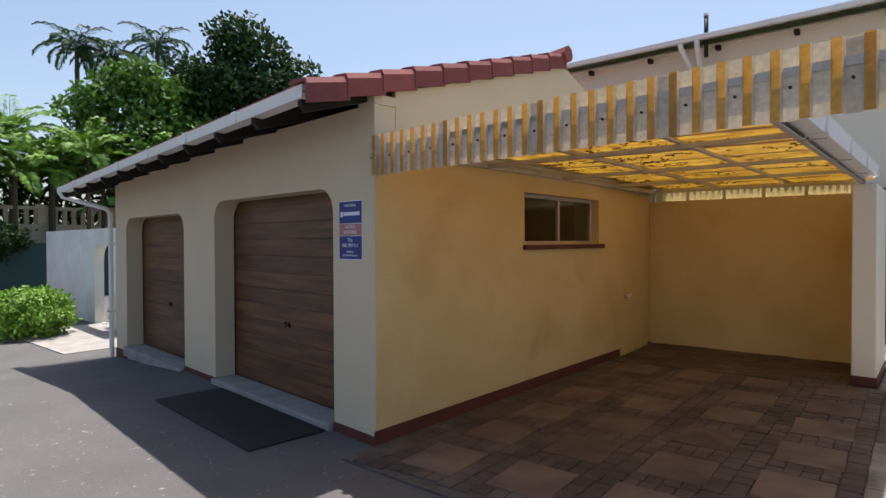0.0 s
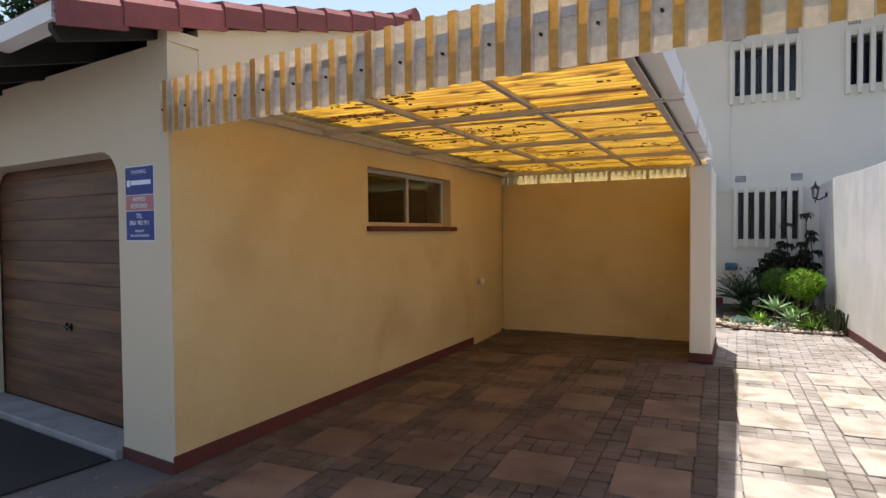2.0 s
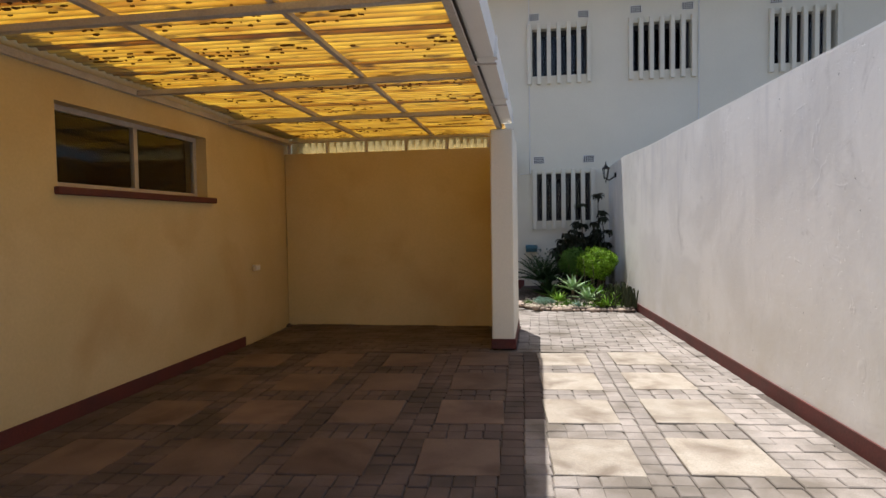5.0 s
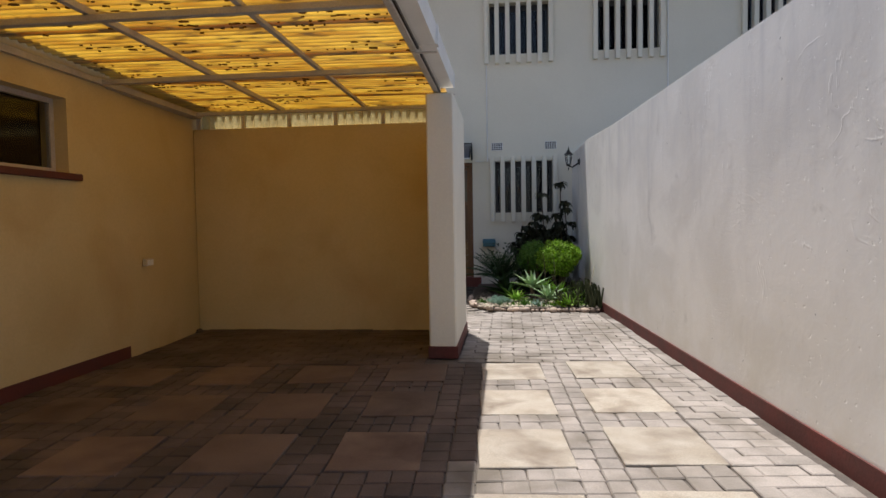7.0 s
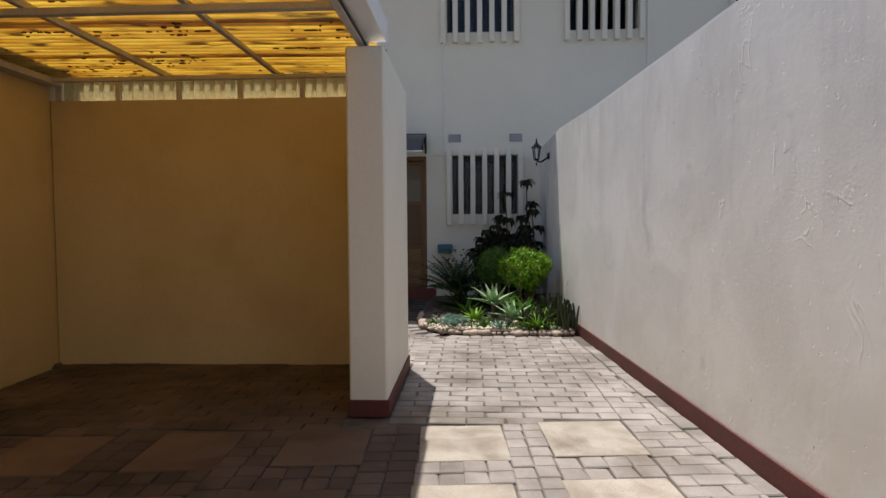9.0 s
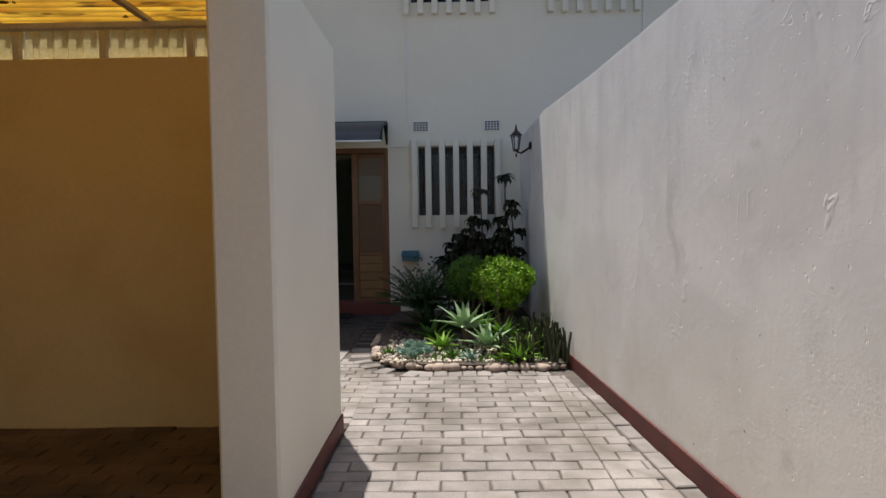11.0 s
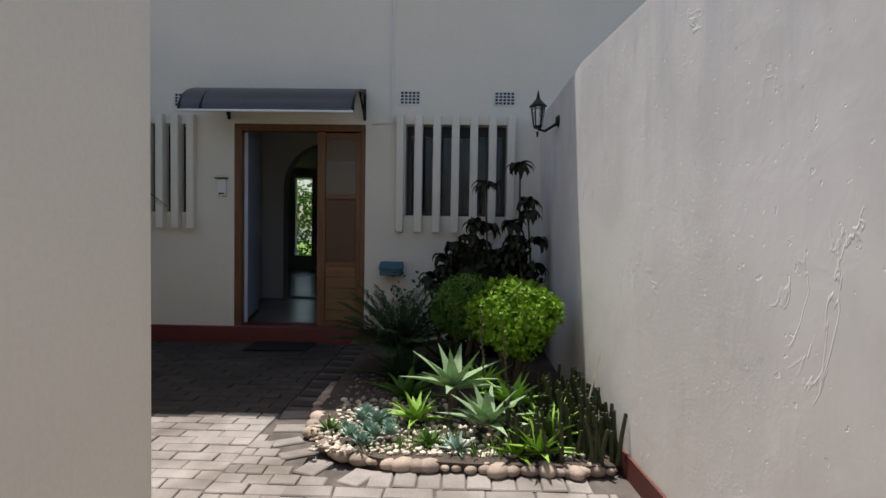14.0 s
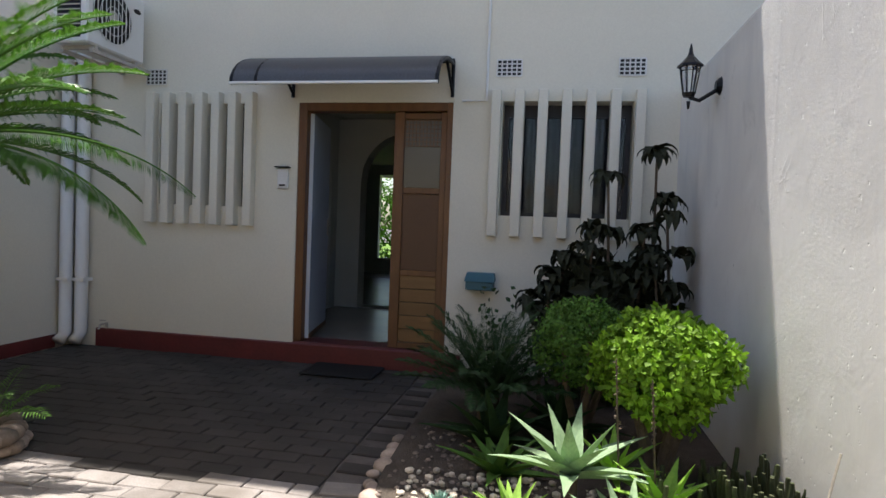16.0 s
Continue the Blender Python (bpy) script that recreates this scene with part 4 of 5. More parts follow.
structure("wall_hall_west", side_panel(0.62, [(HOUSE_Y + 0.26, 0.17), (17.8, 0.17), (17.8, 2.54), (HOUSE_Y + 0.26, 2.54)], [arch(16.55, 17.6, 0.18, 2.2)], 0.12), INNER, "hall wall with a side arch", "wall")
structure("wall_hall_east", boxes((3.9, 4.0, HOUSE_Y + 0.26, 23.2, 0.17, 2.54)), INNER, "plain hall wall", "wall")
structure("wall_hall_far_west", boxes((-2.5, -2.4, HOUSE_Y + 0.26, 23.2, 0.17, 2.54)), INNER, "plain hall wall", "wall")
structure("wall_hall_arch", wall_panel(rect(-2.39, 3.89, 0.17, 2.54), [arch(0.92, 2.15, 0.18, 2.38)], 0.25, Matrix.Translation((0, 17.81, 0))), INNER, "hall wall with a round-headed arch", "wall")
structure("wall_hall_end", wall_panel(rect(-2.39, 3.89, 0.17, 2.54), [rect(-0.44, -0.05, 0.5, 2.32)], 0.15, Matrix.Translation((0, 23.2, 0))), INNER, "end wall with a narrow garden window", "wall")
structure("lawn_rear", boxes((-20, 20, 25.8, 50, -0.02, 0.02)), LIME, "sunlit lawn behind the house", "lawn")

aw = thing("door_awning", (1.66, HOUSE_Y, 2.3), "smoked grey curved awning with black brackets over the door", "awning")
bm = bmesh.new()
prev = None
for i in range(13):
    a = math.pi / 2 * i / 12
    y, z = HOUSE_Y - 0.005 - 0.68 * math.sin(a), 2.225 + 0.36 * (0.12 + 0.88 * math.cos(a))
    p, q = bm.verts.new((0.84, y, z)), bm.verts.new((2.46, y, z))
    if prev:
        bm.faces.new((prev[0], prev[1], q, p))
    prev = (p, q)
part("sheet", bm, GREYPLASTIC, aw, smooth=True)
part("front_bar", boxes((0.84, 2.46, HOUSE_Y - 0.70, HOUSE_Y - 0.675, 2.25, 2.27), bevel=0.003), WHITE, aw)
part("wall_bar", boxes((0.84, 2.46, HOUSE_Y - 0.02, HOUSE_Y - 0.001, 2.58, 2.615), bevel=0.003), BLACK, aw)
for x in (0.85, 1.05, 2.45):
    bm = bmesh.new()
    tube(bm, [(x, HOUSE_Y - 0.005 - 0.68 * math.sin(math.pi / 2 * i / 8), 2.21 + 0.36 * (0.12 + 0.88 * math.cos(math.pi / 2 * i / 8))) for i in range(9)], 0.016, 6)
    if x > 0.9:
        tube(bm, [(x, HOUSE_Y - 0.015, 2.59), (x, HOUSE_Y - 0.015, 2.30)], 0.016, 6)
        tube(bm, [(x, HOUSE_Y - 0.015, 2.33), (x, HOUSE_Y - 0.30, 2.51)], 0.013, 6)
    part("bracket", bm, BLACK, aw)

mat_ = thing("doormat", (1.66, 15.27, 0.0), "black rubber doormat on the paving at the step", "doormat")
part("mat", boxes((1.36, 1.97, 15.08, 15.46, 0.008, 0.022), bevel=0.004), RUBBER, mat_)
part("ribs", boxes(*[(1.38, 1.95, 15.10 + i * 0.03, 15.115 + i * 0.03, 0.022, 0.027) for i in range(12)]), RUBBER, mat_)
m2 = thing("garage_mat", (-1.9, 4.5, 0), "large black mat on the asphalt before the garage door", "mat")
part("mat", boxes((-2.75, -0.62, -0.80, -0.08, -0.028, -0.012), bevel=0.004, m=GARAGE), RUBBER, m2)

ic = thing("intercom", (0.975, HOUSE_Y, 1.5), "small white intercom with a rain hood beside the door", "intercom")
part("body", boxes((0.93, 1.025, HOUSE_Y - 0.03, HOUSE_Y - 0.001, 1.51, 1.685), bevel=0.004), WHITE, ic)
part("hood", boxes((0.915, 1.04, HOUSE_Y - 0.06, HOUSE_Y - 0.001, 1.69, 1.70)), BLACK, ic)
part("button_panel", boxes((0.95, 1.005, HOUSE_Y - 0.034, HOUSE_Y - 0.0305, 1.53, 1.545)), BLACK, ic)
pb = thing("letter_box", (2.76, HOUSE_Y, 0.73), "teal enamelled box with a sloping lid on the wall", "letter box")
part("body", boxes((2.64, 2.86, HOUSE_Y - 0.16, HOUSE_Y - 0.001, 0.73, 0.80), bevel=0.005), TEAL, pb)
bm = bmesh.new()
vs = [bm.verts.new(p) for p in ((2.63, HOUSE_Y - 0.17, 0.80), (2.87, HOUSE_Y - 0.17, 0.80), (2.87, HOUSE_Y - 0.001, 0.80), (2.63, HOUSE_Y - 0.001, 0.80), (2.64, HOUSE_Y - 0.10, 0.865), (2.86, HOUSE_Y - 0.10, 0.865), (2.86, HOUSE_Y - 0.002, 0.865), (2.64, HOUSE_Y - 0.002, 0.865))]
for f in ((0, 1, 2, 3), (4, 5, 6, 7), (0, 1, 5, 4), (1, 2, 6, 5), (2, 3, 7, 6), (3, 0, 4, 7)):
    bm.faces.new([vs[i] for i in f])
part("lid", bm, TEAL, pb)
for x, z0, z1, tail in ((2.735, 2.27, 5.9, 0.20), (5.90, 2.4, 5.9, 0)):
    co = thing("conduit", (x, HOUSE_Y, z0), "thin painted conduit on the house wall", "conduit", "conduits on the house wall")
    bm = tube(bmesh.new(), [(x, HOUSE_Y - 0.012, z1), (x, HOUSE_Y - 0.012, z0)] + ([(x - tail, HOUSE_Y - 0.012, z0)] if tail else []), 0.011, 6)
    part("pipe", bm, WHITE, co)


def lantern():
    x, y, z = 4.07, 14.42, 2.0
    root = thing("wall_lantern", (x, y, z), "black six-sided coach lantern on a wall bracket", "wall lantern")
    bm = bmesh.new()
    tube(bm, [(YARD_X, y, 2.11), (YARD_X - 0.03, y, 2.09), (x + 0.06, y, 2.035), (x + 0.01, y, 2.05), (x, y, 2.07)], 0.012, 8)
    tube(bm, [(x, y, 1.985), (x, y, 2.03)], 0.006, 8, 0.012)
    part("arm", bm, BLACK, root, smooth=True)
    part("wall_plate", tube(bmesh.new(), [(YARD_X - 0.001, y, 2.12), (YARD_X - 0.016, y, 2.12), (YARD_X - 0.028, y, 2.12)], 0.055, 12, 0.03), BLACK, root)
    bm = bmesh.new()
    for i in range(6):
        a = math.pi / 3 * i
        tube(bm, [(x + 0.034 * math.cos(a), y + 0.034 * math.sin(a), 2.075), (x + 0.058 * math.cos(a), y + 0.058 * math.sin(a), 2.235)], 0.0045, 5)
    tube(bm, [(x, y, 2.055), (x, y, 2.08)], 0.03, 6, 0.040)
    part("cage", bm, BLACK, root)
    bm = bmesh.new()
    tube(bm, [(x, y, 2.232), (x, y, 2.245)], 0.075, 6, 0.072)
    tube(bm, [(x, y, 2.245), (x, y, 2.27), (x, y, 2.30)], 0.070, 6, 0.018)
    tube(bm, [(x, y, 2.30), (x, y, 2.33)], 0.018, 6, 0.010)
    tube(bm, [(x, y, 2.33), (x, y, 2.37)], 0.012, 6, 0.003)
    part("roof", bm, BLACK, root)
    part("glass", tube(bmesh.new(), [(x, y, 2.08), (x, y, 2.23)], 0.030, 6, 0.052), GLASS, root)


lantern()


def aircon():
    x0, x1, y0, y1, z0, z1 = -0.66, -0.34, 14.76, 15.42, 2.57, 3.12
    root = thing("air_conditioner", ((x0 + x1) / 2, y1, z0), "white outdoor air conditioner unit on brackets at the house wall", "air conditioner")
    part("casing", boxes((x0, x1, y0, y1, z0, z1), bevel=0.014), WHITE, root)
    cy, cz, r0 = y0 + 0.27, (z0 + z1) / 2 + 0.01, 0.215
    # Flat black disc imitates the dark opening behind the fan guard.
    part("fan_shade_disc", tube(bmesh.new(), [(x1 - 0.002, cy, cz), (x1 + 0.003, cy, cz)], r0, 28), BLACK, root)
    part("hub", tube(bmesh.new(), [(x1 + 0.003, cy, cz), (x1 + 0.012, cy, cz)], 0.05, 14), STEELP, root)
    bm = bmesh.new()
    for r in (0.08, 0.15, r0 + 0.004):
        tube(bm, [(x1 + 0.012, cy + r * math.cos(a * math.pi / 14), cz + r * math.sin(a * math.pi / 14)) for a in range(29)], 0.003, 4)
    for i in range(9):
        k = -0.18 + i * 0.045
        h = math.sqrt(r0 ** 2 - k * k)
        tube(bm, [(x1 + 0.016, cy + k, cz - h), (x1 + 0.016, cy + k, cz + h)], 0.004, 4)
    part("fan_guard", bm, WHITE, root, kind="stuff")
    bm = bmesh.new()
    tube(bm, [(x1 + 0.0005, y1 - 0.10, z1 - 0.12), (x1 + 0.003, y1 - 0.10, z1 - 0.12)], 0.045, 16)
    for v in bm.verts:
        v.co.z = z1 - 0.12 + (v.co.z - z1 + 0.12) * 0.45
    part("badge", bm, BLACK, root)
    # Flat near-black panel imitates the shade behind the end louvres.
    part("end_shade_panel", boxes((x0 + 0.05, x1 - 0.06, y0 - 0.003, y0 + 0.001, z0 + 0.04, z1 - 0.04)), CURTAIN_AND_SHADE, root, "near-black panel imitating the shaded recess at the end")
    for i in range(12):
        z = z0 + 0.06 + i * 0.038
        part("louvre", boxes((x0 + 0.05, x1 - 0.06, y0 - 0.010, y0 - 0.004, z, z + 0.010)), STEELP, root)
    for y in (y0 + 0.1, y1 - 0.1):
        part("bracket", boxes((x0 + 0.02, x1, y - 0.015, y + 0.015, z0 - 0.03, z0 - 0.001)), STEELP, root)
    part("wall_bracket", boxes((x0 + 0.02, x0 + 0.05, y0 + 0.06, HOUSE_Y - 0.001, z0 - 0.06, z0 - 0.031), (x1 - 0.03, x1, y0 + 0.06, HOUSE_Y - 0.001, z0 - 0.06, z0 - 0.031)), STEELP, root)


aircon()
tp = thing("garden_tap", (-0.74, HOUSE_Y - 0.05, 0.2), "small brass garden tap near the downpipes", "tap")
bm = tube(bmesh.new(), [(-0.74, HOUSE_Y - 0.02, 0.0), (-0.74, HOUSE_Y - 0.02, 0.22)], 0.011, 6)
tube(bm, [(-0.74, HOUSE_Y - 0.02, 0.21), (-0.74, HOUSE_Y - 0.10, 0.21), (-0.74, HOUSE_Y - 0.12, 0.17)], 0.010, 6)
tube(bm, [(-0.77, HOUSE_Y - 0.07, 0.245), (-0.71, HOUSE_Y - 0.07, 0.245)], 0.006, 6)
part("tap_body", bm, STEELP, tp)
sk = thing("wall_socket", (WALL_X, 10.2, 0.75), "small weathered outlet box low on the garage wall", "socket")
part("socket_box", boxes((WALL_X - 0.038, WALL_X + 0.005, 9.95, 10.06, 0.80, 0.87), bevel=0.004), CREAM, sk)
part("cover", boxes((WALL_X + 0.0055, WALL_X + 0.01, 9.96, 10.05, 0.81, 0.86)), WHITE, sk)

# ---- plants ----
def leaf_quad(bm, p, d, n, l, w):
    """A small folded leaf: base p, way d, normal n."""
    s = d.cross(n).normalized() * w
    mid = p + d * l * 0.5
    a, b, c, e = bm.verts.new(p), bm.verts.new(mid + s), bm.verts.new(p + d * l - n * l * 0.12), bm.verts.new(mid - s)
    bm.faces.new((a, b, c, e))


def rand_unit(rng):
    while True:
        v = Vector((rng.uniform(-1, 1), rng.uniform(-1, 1), rng.uniform(-1, 1)))
        if 0.05 < v.length < 1:
            return v.normalized()


def leafy(bm, rng, c, r, count, l, w, shell=0.75, low=-1.0):
    """Leaves over an uneven rounded volume, denser towards its skin."""
    c = Vector(c)
    k = 0
    while k < count:
        u = rand_unit(rng)
        if u.z < low:
            continue
        bump = 1 + 0.30 * noise.noise(u * 1.9 + c) + 0.16 * noise.noise(u * 5 + c)
        rr = (shell + (1 - shell) * rng.random() ** 0.6) * bump
        p = c + Vector((u.x * r[0], u.y * r[1], u.z * r[2])) * rr
        d = (u * 0.6 + rand_unit(rng)).normalized()
        n = (u + rand_unit(rng) * 0.5).normalized()
        leaf_quad(bm, p, d, n, l * rng.uniform(0.6, 1.3), w * rng.uniform(0.7, 1.2))
        k += 1


def bush(name, c, r, count, leafmat, label, l=0.035, w=0.011, stem=0.04, seed=1, base=0.0):
    rng = random.Random(seed)
    root = thing(name, (c[0], c[1], base), label, "shrub")
    bm = bmesh.new()
    for i in range(5):
        a = i * 1.26
        tube(bm, [(c[0], c[1], base - 0.02), (c[0] + 0.1 * math.cos(a), c[1] + 0.1 * math.sin(a), (base + c[2]) / 2),
                  (c[0] + 0.55 * r[0] * math.cos(a), c[1] + 0.55 * r[1] * math.sin(a), c[2] + 0.3 * r[2])], stem, 6, stem * 0.3)
    part("stem", bm, BARK, root)
    bm = bmesh.new()
    leafy(bm, rng, c, r, count, l, w, 0.62)
    part("foliage", bm, leafmat, root)["kind"] = "stuff"
    return root


def blade(bm, p, way, up, l, w, curl, n=6, thick=0.012, teeth=False):
    """A fleshy tapering leaf that bends: base p, outward way, rise up (0 to 1)."""
    p, way = Vector(p), Vector(way).normalized()
    side = way.cross(Vector((0, 0, 1))).normalized()
    rows = []
    ang = math.asin(max(-1, min(1, up)))
    q = p.copy()
    for i in range(n + 1):
        k = i / n
        ww = w * (1 - k) ** 0.75 * (0.75 + 0.5 * math.sin(math.pi * min(1, k * 1.6)) * 0.5) + 0.0008
        d = way * math.cos(ang) + Vector((0, 0, 1)) * math.sin(ang)
        nn = side.cross(d).normalized()
        rows.append((bm.verts.new(q + side * ww + nn * ww * 0.35), bm.verts.new(q), bm.verts.new(q - side * ww + nn * ww * 0.35), bm.verts.new(q - nn * thick * (1 - k) - nn * 0.001)))
        q = q + d * l / n
        ang -= curl / n
    for a, b in zip(rows, rows[1:]):
        for i in range(4):
            j = (i + 1) % 4
            bm.faces.new((a[i], a[j], b[j], b[i]))


def aloe(c, size, seed, label, mat=None, n=16):
    rng = random.Random(seed)
    root = thing("aloe", (c[0], c[1], c[2] - 0.02), label, "aloe", "aloes in the rock bed")
    for i in range(n):
        bm = bmesh.new()
        a = i * 2.4 + rng.uniform(-0.2, 0.2)
        k = i / (n - 1)
        blade(bm, (c[0] + 0.02 * math.cos(a), c[1] + 0.02 * math.sin(a), c[2] + 0.02 * k), (math.cos(a), math.sin(a), 0), 0.15 + 0.80 * k + rng.uniform(-0.05, 0.03),
              size * rng.uniform(0.85, 1.1) * (1 - 0.25 * k), size * 0.135, 0.35 - 0.2 * k, thick=size * 0.05)
        part("leaf", bm, mat or ALOE, root)
    return root


def frond(bm, base, way, up, l, curl, leaflet, count=34, stiff=0.25, w=0.006):
    """A feather leaf: an arching midrib with leaflets both sides."""
    base, way = Vector(base), Vector(way).normalized()
    side = way.cross(Vector((0, 0, 1))).normalized()
    ang, q, pts = up, base.copy(), []
    n = count
    for i in range(n + 1):
        d = way * math.cos(ang) + Vector((0, 0, 1)) * math.sin(ang)
        pts.append((q.copy(), d, side.cross(d).normalized()))
        q += d * l / n
        ang -= curl / n * (0.6 + 0.8 * i / n)
    tube(bm, [p for p, _, _ in pts[::4]] + [pts[-1][0]], l * 0.009, 5, l * 0.002)
    for i in range(int(n * 0.12), n):
        p, d, nn = pts[i]
        k = i / n
        ll = leaflet * math.sin(math.pi * (0.12 + 0.86 * k)) ** 0.6
        for s in (1, -1):
            q1, q2 = math.sin(i * 12.9 + s), math.sin(i * 7.3 + 2 * s)
            dd = (side * s * 0.85 + d * (0.40 + 0.30 * k + 0.12 * q1) + nn * (stiff + 0.16 * q2)).normalized()
            wv = (dd.cross(nn).normalized() * 0.8 + nn * 0.6 * s).normalized() * w
            m = p + dd * ll * 0.5
            e = m + (dd * 0.75 - Vector((0, 0, 0.55 + 0.25 * q1))).normalized() * ll * 0.5
            vs = [bm.verts.new(x) for x in (p, m + wv, e, m - wv)]
            bm.faces.new(vs)


def palm(name, c, height, n, l, curl, leaflet, seed, label, mat=PALM, up=(0.2, 1.2), trunk=0.09, count=34, w=0.006, group="", lean=0.0, ground=0.0, arching=()):
    rng = random.Random(seed)
    root = thing(name, (c[0], c[1], ground), label, "palm", group)
    bm = bmesh.new()
    pts = [(c[0] + lean * k * k, c[1], ground - 0.05 + (height + 0.05) * k) for k in (0, 0.2, 0.4, 0.6, 0.8, 1.0)]
    tube(bm, pts, trunk, 10, trunk * 0.7)
    part("trunk", bm, BARK, root)
    for i in range(n):
        a = i * 2.4 + rng.uniform(-0.15, 0.15)
        if arching and math.cos(a - 0.1) > 0.85:
            continue
        bm = bmesh.new()
        frond(bm, (c[0] + lean + 0.03 * math.cos(a), c[1] + 0.03 * math.sin(a), ground + height), (math.cos(a), math.sin(a), 0),
              up[0] + (up[1] - up[0]) * i / n, l * rng.uniform(0.85, 1.1), curl, leaflet, count, w=w)
        part("frond", bm, mat, root)
    for turn, rise, length, bend in arching:
        a, bm = radians(turn), bmesh.new()
        stiff = 0.8 if rise > 0.35 else -0.8
        frond(bm, (c[0] + 0.05 * math.cos(a), c[1] + 0.05 * math.sin(a), ground + height), (math.cos(a), math.sin(a), 0), rise, length, bend, leaflet, count, stiff, w)
        part("frond", bm, mat, root)
    return root


def pebbles(bm, rng, pts, lo, hi, z=0.0):
    for x, y in pts:
        r = rng.uniform(lo, hi)
        a, e, f = rng.uniform(0, 3.1), rng.uniform(0.6, 1.0), rng.uniform(0.45, 0.8)
        m = Matrix.Translation((x, y, z + r * f * 0.7)) @ Matrix.Rotation(a, 4, "Z") @ Matrix.Rotation(rng.uniform(-0.3, 0.3), 4, "X") @ Matrix.Diagonal((r, r * e, r * f, 1))
        bmesh.ops.create_icosphere(bm, subdivisions=1, radius=1.0, matrix=m)


# rock bed by the boundary wall
EDGE = [(2.52, 15.40), (2.50, 14.6), (2.50, 13.9), (2.52, 13.3), (2.60, 12.85), (2.78, 12.55), (3.05, 12.42), (3.5, 12.38), (4.0, 12.38), (4.24, 12.40)]
bm = bmesh.new()
top = [bm.verts.new((x + (0.04 if x < 2.8 else 0), y, 0.05)) for x, y in EDGE] + [bm.verts.new((4.24, 15.40, 0.09))]
f = bm.faces.new(top)
r = bmesh.ops.extrude_face_region(bm, geom=[f])
bmesh.ops.translate(bm, verts=[v for v in r["geom"] if isinstance(v, bmesh.types.BMVert)], vec=(0, 0, -0.08))
structure("bed_soil", bm, SOIL, "dark soil of the rock bed", "soil")
rng = random.Random(11)
for i in range(60):
    k = i / 59 * (len(EDGE) - 1)
    a, b = EDGE[min(int(k), 8)], EDGE[min(int(k) + 1, 9)]
    q = k - int(k)
    if k < 2.0:
        continue
    x, y = a[0] + (b[0] - a[0]) * q, a[1] + (b[1] - a[1]) * q
    s = thing("cobble", (x, y, 0.0), "smooth brown river cobble at the edge of the bed", "stone", "cobbles round the rock bed")
    bm = bmesh.new()
    r = rng.uniform(0.022, 0.056)
    bmesh.ops.create_icosphere(bm, subdivisions=2, radius=1.0, matrix=Matrix.Translation((x + rng.uniform(-0.01, 0.02), y + rng.uniform(-0.01, 0.04), 0.022)) @ Matrix.Rotation(rng.uniform(0, 3), 4, "Z") @ Matrix.Diagonal((r * 1.35, r, r * 0.75, 1)))
    part("stone", bm, PEBBLE, s, smooth=True)
bm = bmesh.new()
pebbles(bm, rng, [(rng.uniform(2.60, 3.30), 12.6 + rng.random() * 1.5) for _ in range(420)], 0.006, 0.020, 0.045)
part("bed_pebbles", bm, PEBBLE, None, "brown pebbles scattered over the rock bed", smooth=True, kind="stuff", category="pebbles")
bm = bmesh.new()
pebbles(bm, rng, [(rng.uniform(2.68, 4.1), 12.47 + rng.random() ** 1.3 * 0.95) for _ in range(950)], 0.006, 0.024, 0.05)
part("bed_chips", bm, WHITESTONE, None, "pale stone chips along the front of the rock bed", kind="stuff", category="gravel")


def rosette(c, r, seed):
    rng = random.Random(seed)
    root = thing("succulent_rosette", c, "blue-green succulent rosette among the stones", "succulent", "succulent rosettes")
    bm = bmesh.new()
    for i in range(30):
        a, k = i * 2.4, i / 30
        blade(bm, (c[0], c[1], c[2] + 0.03 * k), (math.cos(a), math.sin(a), 0), 0.12 + 0.8 * k, r * (1 - 0.6 * k), r * 0.20, -0.5, 4, r * 0.12)
    part("leaves", bm, SEDUM, root)


for i, (x, y, r) in enumerate(((2.90, 13.00, 0.085), (2.98, 12.88, 0.09), (2.88, 12.62, 0.095), (3.00, 12.64, 0.08), (3.08, 12.68, 0.075), (2.95, 12.52, 0.085), (3.06, 12.80, 0.06), (2.82, 12.74, 0.055), (2.95, 12.72, 0.08), (3.02, 12.94, 0.07), (2.88, 12.90, 0.07))):
    rosette((x, y, 0.085), r, 30 + i)
first_aloe = aloe((3.42, 13.10, 0.24), 0.36, 3, "large pale green aloe with spreading pointed leaves")
aloe((3.62, 12.78, 0.12), 0.33, 4, "pale green aloe at the front of the rock bed")
aloe((3.20, 12.95, 0.08), 0.22, 5, "yellow-green aloe with narrow leaves", FRESH, 18)
aloe((3.95, 12.66, 0.10), 0.26, 6, "bright green aloe among pencil cactus", FRESH, 18)
aloe((3.78, 13.05, 0.16), 0.28, 7, "narrow-leaved green aloe among larger ones", FRESH, 14)
aloe((3.76, 12.50, 0.05), 0.17, 8, "small yellow-green aloe at the bed's edge", LIME, 14)
aloe((3.88, 12.48, 0.08), 0.20, 18, "bright green aloe at the front edge of the bed", FRESH, 16)
aloe((3.60, 13.25, 0.20), 0.26, 19, "upright bright green aloe behind the others", FRESH, 14)
aloe((3.30, 12.62, 0.05), 0.13, 20, "small tufted aloe between cobbles", GREEN, 16)
aloe((3.45, 12.55, 0.05), 0.12, 21, "small tufted aloe between cobbles", SEDUM, 16)
aloe((2.72, 12.80, 0.05), 0.10, 22, "small tufted aloe between cobbles", GREEN, 16)
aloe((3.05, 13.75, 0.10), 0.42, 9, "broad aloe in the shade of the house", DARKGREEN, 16)
